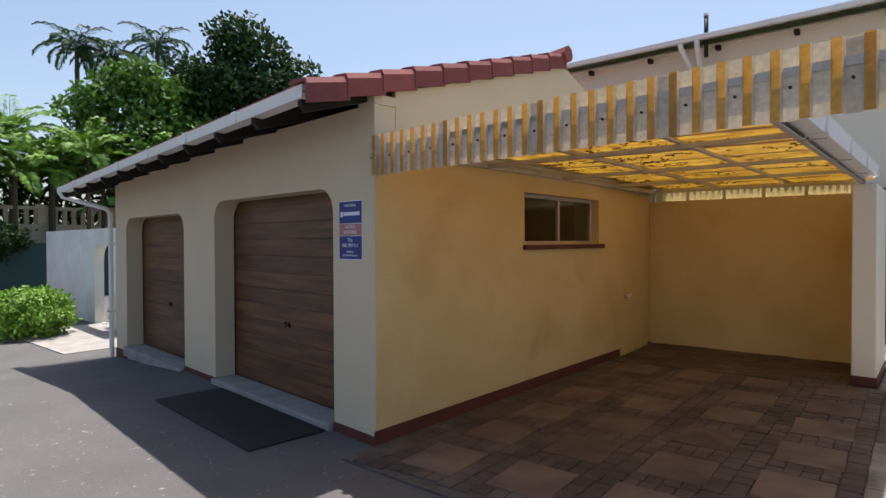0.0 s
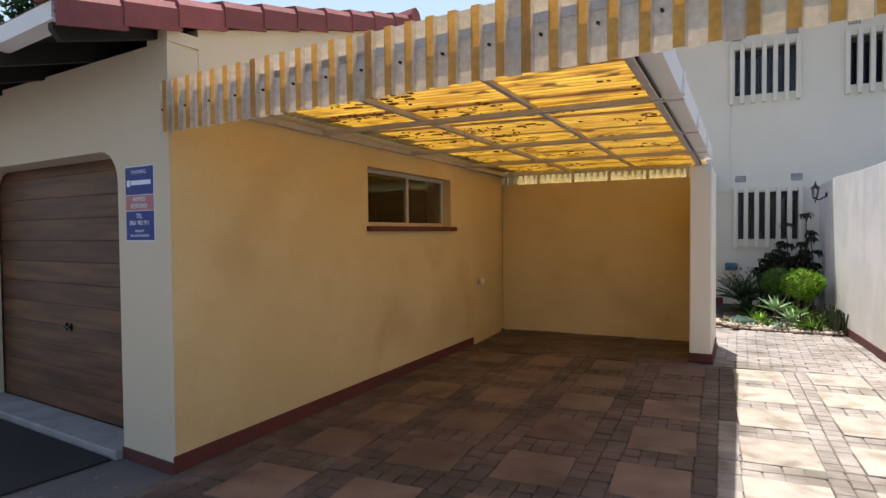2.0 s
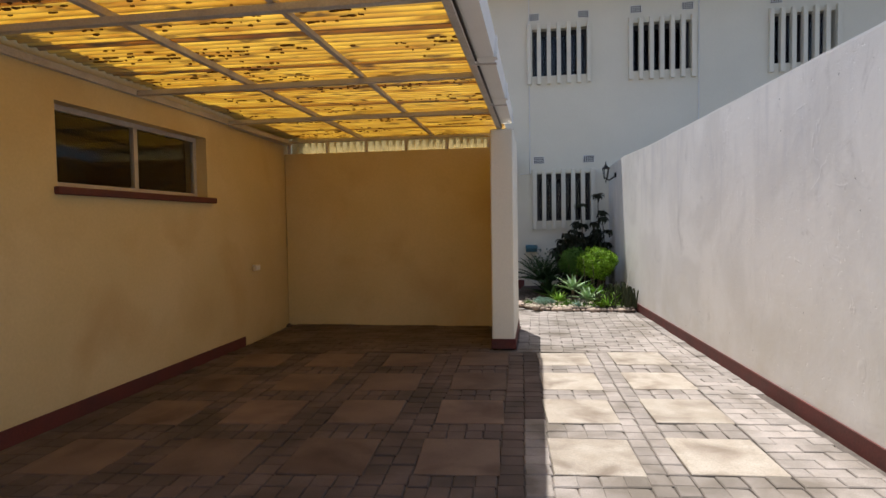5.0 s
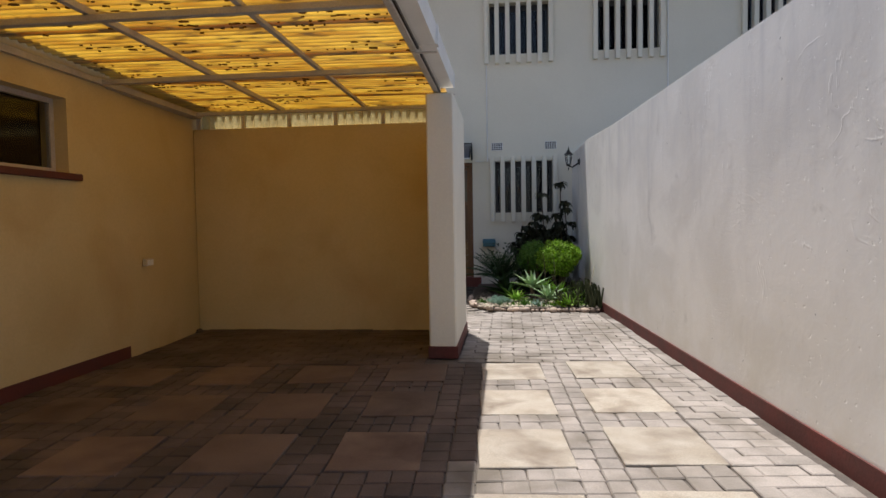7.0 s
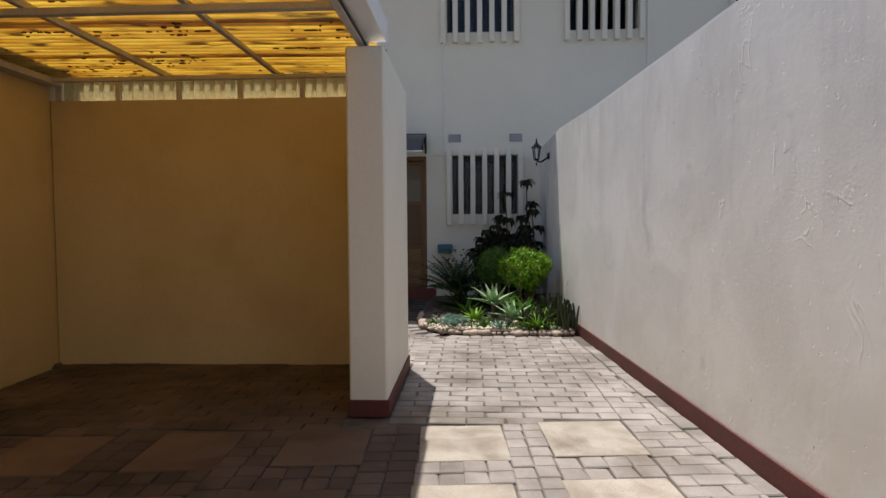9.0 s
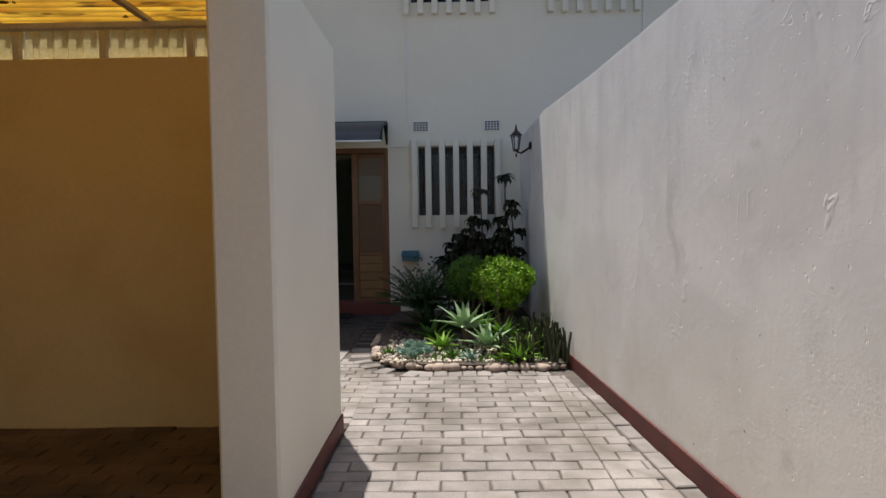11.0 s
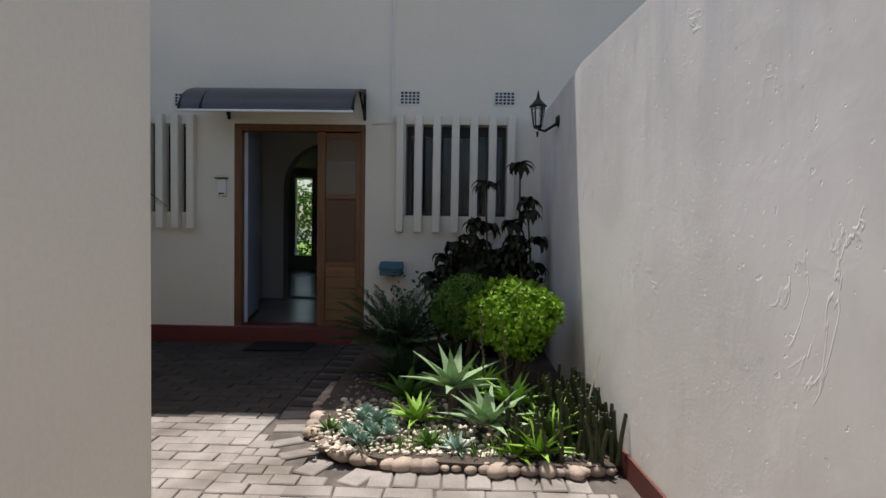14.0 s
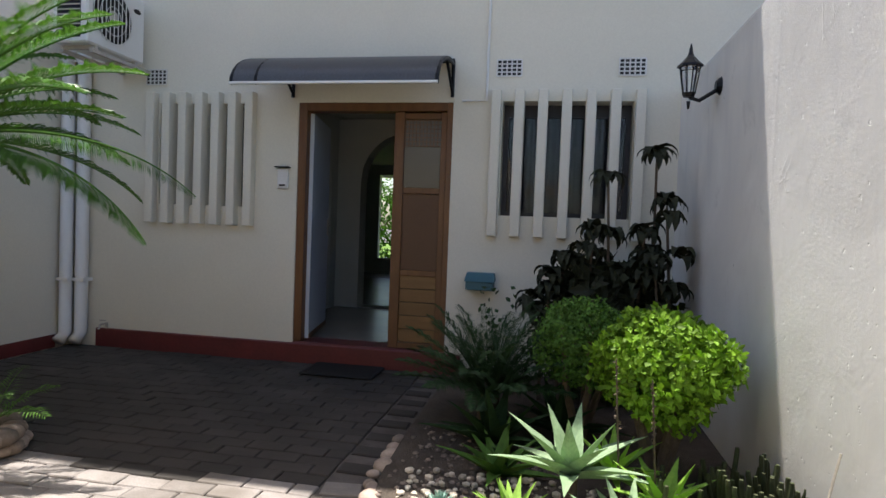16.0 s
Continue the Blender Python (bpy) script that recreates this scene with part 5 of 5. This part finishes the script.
aloe((3.10, 13.45, 0.06), 0.32, 25, "mid-green aloe in the shade by the path", GREEN, 12)
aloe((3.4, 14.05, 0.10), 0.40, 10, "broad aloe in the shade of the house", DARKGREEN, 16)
part("stem", tube(bmesh.new(), [(3.42, 13.10, 0.03), (3.42, 13.10, 0.24)], 0.03, 8), BARK, first_aloe)
rc = random.Random(21)
pc = thing("pencil_cactus", (4.05, 12.75, 0.05), "clump of dark green upright pencil cactus against the wall", "cactus")
for i in range(290):
    bm = bmesh.new()
    y = rc.uniform(12.42, 13.30)
    x = 4.24 - 0.55 * rc.random() ** 1.3 + 0.06 * max(0.0, 13.3 - y)
    h = rc.uniform(0.13, 0.32) * (1.0 if x > 3.98 else 0.75)
    dx, dy = rc.uniform(-0.05, 0.03), rc.uniform(-0.05, 0.04)
    tube(bm, [(x, y, 0.04), (x + dx * 0.5, y + dy * 0.5, 0.04 + h * 0.6), (x + dx, y + dy, 0.04 + h * 0.95), (x + dx, y + dy, 0.04 + h)], 0.0125, 6, 0.008)
    part("stem", bm, DARKCACTUS, pc)
gt = thing("grassy_tufts", (3.6, 12.6, 0.04), "low green tufts between the stones", "groundcover")
bm = bmesh.new()
for i in range(520):
    x, y = rc.uniform(2.95, 4.1), 12.45 + 0.5 * rc.random() ** 1.4
    if noise.noise(Vector((x * 4, y * 4, 0))) < 0.02:
        continue
    d = Vector((rc.uniform(-0.6, 0.6), rc.uniform(-0.6, 0.3), 1)).normalized()
    leaf_quad(bm, Vector((x, y, 0.05)), d, rand_unit(rc), rc.uniform(0.04, 0.10), 0.005)
part("grass", bm, GREEN, gt)["kind"] = "stuff"
sp = thing("dry_flower_stalk", (4.14, 12.7, 0.05), "thin dry flower stalk leaning at the wall", "stalk")
part("stalk", tube(bmesh.new(), [(4.14, 12.68, 0.05), (4.16, 12.67, 0.3), (4.225, 12.70, 0.56)], 0.006, 5, 0.004), WHITESTONE, sp)
for x, y, h in ((3.62, 13.12, 0.62), (3.76, 13.10, 0.55)):
    s2 = thing("flower_spike", (x, y, 0.1), "tall thin seed spike rising from an aloe", "flower spike", "seed spikes")
    bm = tube(bmesh.new(), [(x, y, 0.1), (x - 0.02, y, 0.1 + h * 0.5), (x - 0.04, y, 0.1 + h)], 0.005, 5, 0.003)
    for i in range(40):
        z = 0.1 + h * (0.55 + 0.45 * i / 40)
        leaf_quad(bm, Vector((x - 0.04 * (z - 0.1) / h, y, z)), (rand_unit(rc) + Vector((0, 0, -0.5))).normalized(), rand_unit(rc), 0.018, 0.004)
    part("spike", bm, BARK, s2)

bush("clipped_shrub", (3.82, 13.48, 0.64), (0.295, 0.335, 0.235), 9000, LIME, "rounded lime-green shrub, sunlit on its front", 0.042, 0.013, 0.03, 2, 0.08)
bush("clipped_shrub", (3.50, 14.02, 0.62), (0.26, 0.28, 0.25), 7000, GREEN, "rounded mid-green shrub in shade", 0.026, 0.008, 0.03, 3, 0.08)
bush("dark_undergrowth", (3.74, 14.88, 0.56), (0.42, 0.28, 0.48), 2000, PURPLE, "dark leafy undergrowth in the shade of the house", 0.13, 0.04, 0.02, 4, 0.05)
palm("cycad", (2.98, 14.15, 0), 0.20, 46, 0.58, 0.45, 0.12, 8, "dark green cycad beside the entrance path", DARKGREEN, (0.25, 1.4), 0.08, 60, 0.0045, ground=0.05)


def cane_plant(x, y, h, seed, label):
    rng = random.Random(seed)
    root = thing("leafy_cane_plant", (x, y, 0.08), label, "plant", "tall dark cane plants")
    top = Vector((x + rng.uniform(-0.05, 0.05), y, h))
    part("cane", tube(bmesh.new(), [(x, y, 0.06), (x + 0.01, y, h * 0.5), tuple(top)], 0.014, 6, 0.008), BARK, root)
    bm = bmesh.new()
    heads = [(top, 16)] + [(Vector((x + rng.uniform(-0.09, 0.09), y + rng.uniform(-0.09, 0.05), h * k)), 11) for k in ((0.42, 0.6, 0.76) if h > 1.4 else (0.45, 0.58, 0.70, 0.82, 0.9))]
    for c, n in heads:
        for i in range(n):
            a = i * 2.4 + rng.uniform(-0.3, 0.3)
            blade(bm, c + Vector((0, 0, 0.05 * i / n)), (math.cos(a), math.sin(a), 0), rng.uniform(0.1, 0.85), rng.uniform(0.12, 0.19), 0.056, 2.6, 5, 0.002)
    part("foliage", bm, PURPLE, root)["kind"] = "stuff"


for i, (x, y, h) in enumerate(((3.97, 14.8, 1.74), (3.69, 14.8, 1.58), (3.54, 14.8, 1.22), (3.38, 14.8, 1.02), (3.86, 14.7, 1.22), (4.08, 14.75, 1.42), (3.26, 14.75, 0.82), (4.0, 14.6, 1.05), (3.62, 15.0, 1.05))):
    cane_plant(x, y, h, 50 + i, "tall dark purplish leafy cane plant before the fins")
rb = thing("rose_sprig", (2.98, 15.0, 0.08), "thin sprawling sprig with round leaves below the box", "plant")
bm = tube(bmesh.new(), [(2.98, 15.0, 0.05), (2.95, 14.95, 0.4), (2.9, 14.9, 0.66)], 0.006, 5, 0.003)
for i in range(40):
    q = Vector((2.93 + rc.uniform(-0.12, 0.14), 14.92 + rc.uniform(-0.1, 0.1), rc.uniform(0.45, 0.80)))
    leaf_quad(bm, q, rand_unit(rc), rand_unit(rc), 0.05, 0.018)
part("sprig", bm, DARKGREEN, rb)

# left bed with the feather-leaved palm
LE = [(0.66, 13.12), (0.62, 12.90), (0.45, 12.70), (0.1, 12.6), (-0.6, 12.6), (-0.9, 12.7), (-0.9, 13.4), (0.1, 13.42), (0.45, 13.40), (0.62, 13.28)]
bm = bmesh.new()
f = bm.faces.new([bm.verts.new((x, y, 0.06)) for x, y in LE])
r = bmesh.ops.extrude_face_region(bm, geom=[f])
bmesh.ops.translate(bm, verts=[v for v in r["geom"] if isinstance(v, bmesh.types.BMVert)], vec=(0, 0, -0.09))
structure("bed_soil_left", bm, SOIL, "dark soil of the palm bed", "soil")
for i in range(34):
    k = i / 34 * len(LE)
    a, b = LE[int(k) % 10], LE[(int(k) + 1) % 10]
    q = k - int(k)
    x, y = a[0] + (b[0] - a[0]) * q, a[1] + (b[1] - a[1]) * q
    s = thing("cobble", (x, y, 0.0), "smooth brown river cobble round the palm bed", "stone", "cobbles round the palm bed")
    bm = bmesh.new()
    r = rng.uniform(0.04, 0.075)
    for zz, dd in ((0.035, 0.0), (0.10, -0.05)):
        bmesh.ops.create_icosphere(bm, subdivisions=2, radius=1.0, matrix=Matrix.Translation((x - dd * 0.3, y + dd, zz)) @ Matrix.Rotation(rng.uniform(0, 3), 4, "Z") @ Matrix.Diagonal((r * 1.2, r, r * 0.65, 1)))
    part("stone", bm, PEBBLE, s, smooth=True)
palm("feather_palm", (0.05, 13.15, 0), 1.52, 44, 1.25, 1.0, 0.13, 12, "feather-leaved palm with arching glossy fronds over the courtyard", PALM, (0.1, 1.4), 0.11, 190, 0.0042, ground=0.05,
     arching=((23, 0.28, 1.42, 1.05), (5, 0.08, 1.40, 1.05), (9, 1.0, 1.30, 0.75), (2, 0.85, 1.28, 0.8), (16, 0.68, 1.22, 0.8), (-8, 0.5, 1.2, 0.8), (28, 0.95, 1.2, 0.7), (14, 0.45, 1.05, 0.7), (-4, 1.2, 1.2, 0.7)))
palm("small_cycad", (0.50, 13.22, 0), 0.10, 8, 0.34, 0.9, 0.09, 13, "small seedling cycad among the cobbles", GREEN, (0.5, 1.3), 0.03, 22, 0.004, ground=0.05)


# ---- far side of the drive ----
ZL = -0.39
structure("wall_gateway", wall_panel(rect(0.0, 7.6, 0, 2.36), [rounded_top(5.0, 6.5, 0.02, 1.95, 0.4)], 0.22,
          Matrix.Translation((-17.9, 7.6, ZL)) @ Matrix.Rotation(radians(-4.5), 4, "Z")), YARD, "whitewashed screen wall with a rounded gateway", "wall")
structure("wall_green", boxes((-21.5, -21.2, -20, 22, ZL, 1.62)), GREENWALL, "dark green painted boundary wall", "wall")
structure("pavement_side", boxes((-12.8, -8.9, 5.3, 8.5, ZL, ZL + 0.02)), CEMENT, "pale cement path beyond the drive", "path")


def balustrade():
    root = thing("balustrade", (-24, 8, 0), "weathered cream balustrade of pierced blocks above the green wall", "balustrade")
    part("coping", boxes((-24.15, -23.85, -6, 20, 2.92, 3.05)), CREAM, root)
    part("base_wall", boxes((-24.1, -23.9, -6, 20, -0.4, 2.35)), CREAM, root)
    for i in range(11):
        y = -6 + i * 2.5
        part("pier", boxes((-24.17, -23.83, y, y + 0.35, 2.35, 3.1)), CREAM, root)
    part("baluster", boxes(*[(-24.07, -23.93, -5.6 + i * 0.33, -5.46 + i * 0.33, 2.35, 2.92) for i in range(77)]), CREAM, root)["kind"] = "stuff"


balustrade()
bush("hibiscus_bush", (-11.9, 5.55, 0.10), (1.0, 0.85, 0.55), 4600, LIMEBUSH, "wide bright green leafy bush beside the drive", 0.12, 0.035, 0.04, 31, -0.42)
bush("hibiscus_bush", (-13.0, 5.0, 0.05), (0.9, 0.9, 0.50), 3000, LIMEBUSH, "wide bright green leafy bush beside the drive", 0.12, 0.035, 0.04, 32, -0.42)
bush("gateway_shrub", (-11.6, 7.5, 0.0), (0.4, 0.4, 0.45), 1400, GREEN, "small green shrub at the gateway", 0.09, 0.03, 0.03, 33, -0.42)


def tree(x, y, h, clumps, seed, label, leafmat, trunk=0.3, l=0.30, w=0.10, per=520):
    rng = random.Random(seed)
    root = thing("tree", (x, y, -0.4), label, "tree", "trees beyond the wall")
    bm = bmesh.new()
    tube(bm, [(x, y, -0.5), (x + 0.2, y, h * 0.3), (x, y, h * 0.6), (x, y, h * 0.85)], trunk, 8, trunk * 0.3)
    for cx, cy, cz, r in clumps:
        tube(bm, [(x + 0.05, y, h * 0.4), ((x + cx) / 2, (y + cy) / 2, (h * 0.45 + cz) / 2 + 0.3), (cx, cy, cz)], trunk * 0.4, 6, trunk * 0.08)
    part("trunk", bm, BARK, root)
    bm = bmesh.new()
    for cx, cy, cz, r in clumps:
        for k in range(5):
            u = rand_unit(rng)
            c = (cx + u.x * r * 0.55, cy + u.y * r * 0.5, cz + u.z * r * 0.5)
            leafy(bm, rng, c, (r * 0.55, r * 0.55, r * 0.48), int(per * r * r / 5), l, w, 0.45)
    part("crown", bm, leafmat, root)["kind"] = "stuff"


# clumps: (x, y, height, radius)
tree(-22.6, 17.4, 9.0, [(-22.6, 17.2, 10.4, 2.2), (-23.9, 16.2, 9.3, 1.9), (-21.6, 18.6, 9.0, 2.1), (-22.8, 17.0, 8.0, 2.3), (-20.9, 19.4, 7.6, 1.8), (-24.4, 15.9, 7.4, 1.8), (-22.0, 18.0, 6.4, 2.2)], 61, "tall dense dark green tree beyond the wall", DARKGREEN, 0.35)
tree(-23.8, 12.8, 6.5, [(-23.8, 12.6, 8.1, 1.7), (-24.4, 11.3, 7.2, 1.5), (-23.4, 14.2, 7.6, 1.6), (-23.6, 12.9, 6.3, 1.8), (-24.2, 11.0, 5.6, 1.6), (-23.2, 14.8, 6.0, 1.8)], 62, "broad mid-green tree beyond the wall", MIDTREE, 0.3)
for i, (x, y, h) in enumerate(((-28.3, 11.9, 10.9), (-28.0, 13.2, 10.6), (-27.4, 15.3, 11.6))):
    palm("tall_palm", (x, y, 0), h + 0.4, 18, 2.0, 1.7, 0.42, 70 + i, "slender tall palm standing above the trees", DARKGREEN, (-0.2, 1.35), 0.14, 40, 0.03, "tall palms beyond the wall", ground=-0.4)
rp = random.Random(303)
for i in range(26):
    x, y = -22.2 - rp.uniform(0, 1.4) - (1.5 if i > 12 else 0), 2.5 + i % 13 * 0.95 + rp.uniform(-0.3, 0.3)
    palm("cane_palm", (x, y, 0), rp.uniform(3.2, 5.4) + (1.1 if i > 12 else 0), 15, rp.uniform(1.9, 2.4), 1.35, 0.50, 80 + i, "bright arching cane palm above the green wall", LIMEBUSH if i % 3 == 0 else CANEPALM, (0.15, 1.4), 0.09, 40, 0.032, "cane palms along the wall", ground=-0.4)
bush("hedge_mass", (-25.2, 10.0, 2.2), (0.9, 10.0, 2.6), 12000, DARKGREEN, "dark mass of undergrowth behind the green wall", 0.30, 0.09, 0.1, 90, -0.4)
bush("climbing_shrub", (-21.1, 6.4, 1.75), (0.7, 1.6, 0.75), 3500, DARKGREEN, "dark shrub hanging over the green wall", 0.16, 0.05, 0.05, 91, -0.4)
for i in range(6):
    bush("garden_shrub", (-6 + i * 1.5, 31, 1.2), (1.5, 0.8, 2.0), 1300, GREEN, "green shrub in the garden behind the house", 0.2, 0.06, 0.05, 95 + i, 0.0)


# ---- paving, piece by piece ----
def piece_mesh(name, sx, sy, mat, h, b, jitter, rng):
    bm = bmesh.new()
    lo = [(-sx / 2, -sy / 2), (sx / 2, -sy / 2), (sx / 2, sy / 2), (-sx / 2, sy / 2)]
    j = [(rng.uniform(-jitter, jitter), rng.uniform(-jitter, jitter)) for _ in lo]
    rings = []
    for inset, z in ((0, -h), (0, -b), (b, 0)):
        rings.append([bm.verts.new((x - inset * (1 if x > 0 else -1) + q[0], y - inset * (1 if y > 0 else -1) + q[1], z)) for (x, y), q in zip(lo, j)])
    for a, c in zip(rings, rings[1:]):
        for k in range(4):
            bm.faces.new((a[k], a[(k + 1) % 4], c[(k + 1) % 4], c[k]))
    bm.faces.new(rings[-1])
    me = bpy.data.meshes.new(name)
    bm.to_mesh(me)
    bm.free()
    me.materials.append(mat)
    return me


structure("paving_bed", boxes((WALL_X + 0.013, 4.79, 4.55, BACK_Y - 0.001, -0.06, -0.012), (2.653, 4.45, BACK_Y, 12.4, -0.06, -0.012),
                              (-1.1, 2.653, 10.985, HOUSE_Y - 0.036, -0.06, -0.012), (2.653, 4.24, 12.4, HOUSE_Y - 0.001, -0.06, -0.04)), BEDDING, "sandy bedding between the pavers", "paving bed")
pavement = thing("pavement", (2.0, 9.0, 0.0), "paving of cement slabs, small setts and running-bond pavers", "paving", kind="structure")
rng = random.Random(77)
pieces = []          # name, x, y, width, length, turn
SL_X = [-0.02, 0.70, 1.42, 2.14, 2.87, 3.565]
SL_W = [0.465, 0.465, 0.46, 0.45, 0.47, 0.49]
SL_Y = [9.05 - 0.79 * i for i in range(6)]
SL_L = 0.525


def lean(x, y):
    """Shears the slab field askew to the walls to fit the camera's view."""
    k = max(0.0, min(1.0, (10.3 - y) / 0.8))
    return x - 0.027 * (y - 9.0) * k, y + 0.115 * (x - 3.1) * k


for x, w in zip(SL_X, SL_W):
    for y in SL_Y:
        pieces.append(("slab", *lean(x + w / 2, y + SL_L / 2), w, SL_L - 0.008, 0.065))


def fill(x0, x1, y0, y1, w, l, bond=False, askew=False):
    """Rows of pieces in a rectangle; every second row shifts in a bond."""
    ny = max(1, round((y1 - y0) / l))
    ly = (y1 - y0) / ny
    for j in range(ny):
        nx = max(1, round((x1 - x0) / w))
        wx = (x1 - x0) / nx
        if x1 > 4.7:
            nx, wx = 99, w
        x = x0 - (wx / 2 if bond and j % 2 else 0.0)
        while x < x1 - 0.01:
            a, b = max(x, x0), min(x + wx, x1, yard_x(y0 + (j + 0.5) * ly) - 0.125)
            if b - a > 0.03:
                px, py = (a + b) / 2, y0 + (j + 0.5) * ly
                if askew:
                    px, py = lean(px, py)
                if 4.60 < py < BACK_Y - 0.05 or not askew:
                    pieces.append(("paver", px, py, b - a, ly, (0.075 if askew else 0.0) + rng.uniform(-0.02, 0.02)))
            x += wx


cols = [(a, a + w) for a, w in zip(SL_X, SL_W)]
Y0, Y1 = 4.31, SL_Y[0] + SL_L + 0.012
for a, b in cols:
    for y in SL_Y:
        if y - 0.26 > Y0:
            fill(a, b, y - 0.79 + SL_L, y, 0.125, 0.13, askew=True)
for a, b in [(WALL_X + 0.016, cols[0][0])] + [(cols[i][1], cols[i + 1][0]) for i in range(5)]:
    fill(a, b, Y0, Y1, 0.125, 0.125, askew=True)
fill(cols[-1][1] + 0.01, 4.79, Y0, Y1, 0.21, 0.112, True, True)
fill(cols[-1][1], 4.79, Y1 + 0.13, 12.20, 0.21, 0.112, True)
for i in range(36):
    y = Y0 + 0.105 + i * 0.21
    pieces.append(("edge_paver", yard_x(y) - 0.067, y, 0.105, 0.205, 0.06))
fill(WALL_X + 0.016, 2.375, Y1 - 0.34, BACK_Y - 0.005, 0.22, 0.112, True)
fill(2.645, cols[-1][1], Y1 + 0.02, 12.20, 0.22, 0.112, True)
fill(-1.09, 2.29, 11.0, 15.47, 0.22, 0.112, True)
fill(2.29, 2.655, 11.0, 12.20, 0.22, 0.112, True)
fill(2.29, 2.95, 12.20, 13.3, 0.14, 0.112, True)
# edge pavers round the rock bed
E2 = [(2.395, 15.4), (2.395, 13.3), (2.46, 12.80), (2.66, 12.44), (3.02, 12.30), (4.10, 12.30)]
for (ax, ay), (bx, by) in zip(E2, E2[1:]):
    L = math.hypot(bx - ax, by - ay)
    n = max(1, round(L / 0.115))
    for i in range(n):
        k = (i + 0.5) / n
        pieces.append(("edge_paver", ax + (bx - ax) * k, ay + (by - ay) * k, L / n, 0.19, math.atan2(by - ay, bx - ax)))


def covered(x, y):
    if -0.88 < x < 0.58 and 12.66 < y < 13.38:
        return True
    if y < 12.20:
        return False
    for (xa, ya), (xb, yb) in zip(BORDER, BORDER[1:]):
        if yb <= y <= ya:
            return x > xb + (xa - xb) * (y - yb) / (ya - yb) - 0.03
    return False


BORDER = [(2.30, 15.6), (2.30, 13.3), (2.365, 12.76), (2.59, 12.36), (2.99, 12.20)]
pieces = [p for p in pieces if p[0] != "paver" or not covered(p[1], p[2])]
# no two pieces in one place: the later, running-bond ones give way to the slab field
taken, kept = {}, []
for p in pieces:
    if p[0] == "slab":
        kept.append(p)
        continue
    hits = [q for q in taken.get((round(p[1] * 2), round(p[2] * 2)), []) if abs(q[1] - p[1]) < (q[3] + p[3]) * 0.5 - 0.03 and abs(q[2] - p[2]) < (q[4] + p[4]) * 0.5 - 0.03]
    if hits or any(abs(q[1] - p[1]) < (q[3] + p[3]) * 0.5 - 0.03 and abs(q[2] - p[2]) < (q[4] + p[4]) * 0.5 - 0.03 for q in kept if q[0] == "slab"):
        continue
    kept.append(p)
    for i in (-1, 0, 1):
        for j in (-1, 0, 1):
            taken.setdefault((round(p[1] * 2) + i, round(p[2] * 2) + j), []).append(p)
pieces = kept
near = sorted((p for p in pieces if p[0] == "paver"), key=lambda p: abs(p[1] - 3.3) + 0.55 * max(0, 6.0 - p[2]) + 0.25 * max(0.0, p[2] - 12.5))
nearset = set(id(p) for p in near[:290])
meshes = {}
far_v, far_f, far_m = [], [], []


def worn_shaded(x, y, w=0.1):
    """Pieces under cars or by the entrance get shade, oil and dust coloured in."""
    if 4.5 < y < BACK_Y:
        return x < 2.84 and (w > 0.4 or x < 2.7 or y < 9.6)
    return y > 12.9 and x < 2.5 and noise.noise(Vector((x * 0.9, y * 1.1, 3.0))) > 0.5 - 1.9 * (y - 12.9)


for p in pieces:
    name, x, y, w, l, a = p
    z = rng.uniform(-0.0035, 0.0035)
    if name == "paver" and id(p) not in nearset:
        sx, sy, h, b = w - 0.005, l - 0.005, 0.03, 0.005
        ca, sa = math.cos(a), math.sin(a)
        o = len(far_v)
        jj = [(rng.uniform(-0.004, 0.004), rng.uniform(-0.004, 0.004)) for _ in range(4)]
        for inset, zz in ((0, -h), (0, -b), (b, 0.0)):
            for (px, py), (jx, jy) in zip(((-1, -1), (1, -1), (1, 1), (-1, 1)), jj):
                qx, qy = px * (sx / 2 - inset) + jx, py * (sy / 2 - inset) + jy
                far_v.append((x + qx * ca - qy * sa - 2.0, y + qx * sa + qy * ca - 9.0, z + zz))
        for r_ in (0, 4):
            for k in range(4):
                far_f.append((o + r_ + k, o + r_ + (k + 1) % 4, o + r_ + 4 + (k + 1) % 4, o + r_ + 4 + k))
        far_f.append((o + 8, o + 9, o + 10, o + 11))
        far_m += [(2 if y > 12 else 1) if worn_shaded(x, y) else 0] * 9
        continue
    dirt_shaded = worn_shaded(x, y, w)
    key = (name, round(w, 3) if name == "slab" else round(w, 2), round(l, 3) if name == "slab" else round(l, 2), rng.randrange(3), dirt_shaded and (2 if y > 12 else 1))
    # Shade-toned copies replace the plain slab and paver here.
    surface = (DIRTY_SHADED_SLAB if dirt_shaded else SLAB) if name == "slab" else ((COURT_SHADE_PAVER if y > 12 else DIRTY_SHADED_PAVER) if dirt_shaded else PAVER)
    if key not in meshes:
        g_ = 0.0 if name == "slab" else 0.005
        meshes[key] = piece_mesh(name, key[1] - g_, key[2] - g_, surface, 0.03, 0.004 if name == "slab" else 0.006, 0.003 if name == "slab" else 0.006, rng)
    ob = new(name, meshes[key])
    ob.parent = pavement
    ob.location = (x - 2.0, y - 9.0, z + (0.003 if name == "slab" else 0.0))
    ob.rotation_euler = (rng.uniform(-0.004, 0.004), rng.uniform(-0.004, 0.004), a + rng.uniform(-0.008, 0.008))
me = bpy.data.meshes.new("paver_rest")
me.from_pydata(far_v, [], far_f)
me.materials.append(PAVER)
me.materials.append(DIRTY_SHADED_PAVER)
me.materials.append(COURT_SHADE_PAVER)
me.polygons.foreach_set("material_index", far_m)
ob = new("paver_rest", me)
ob.parent = pavement
tagged(ob, kind="stuff")
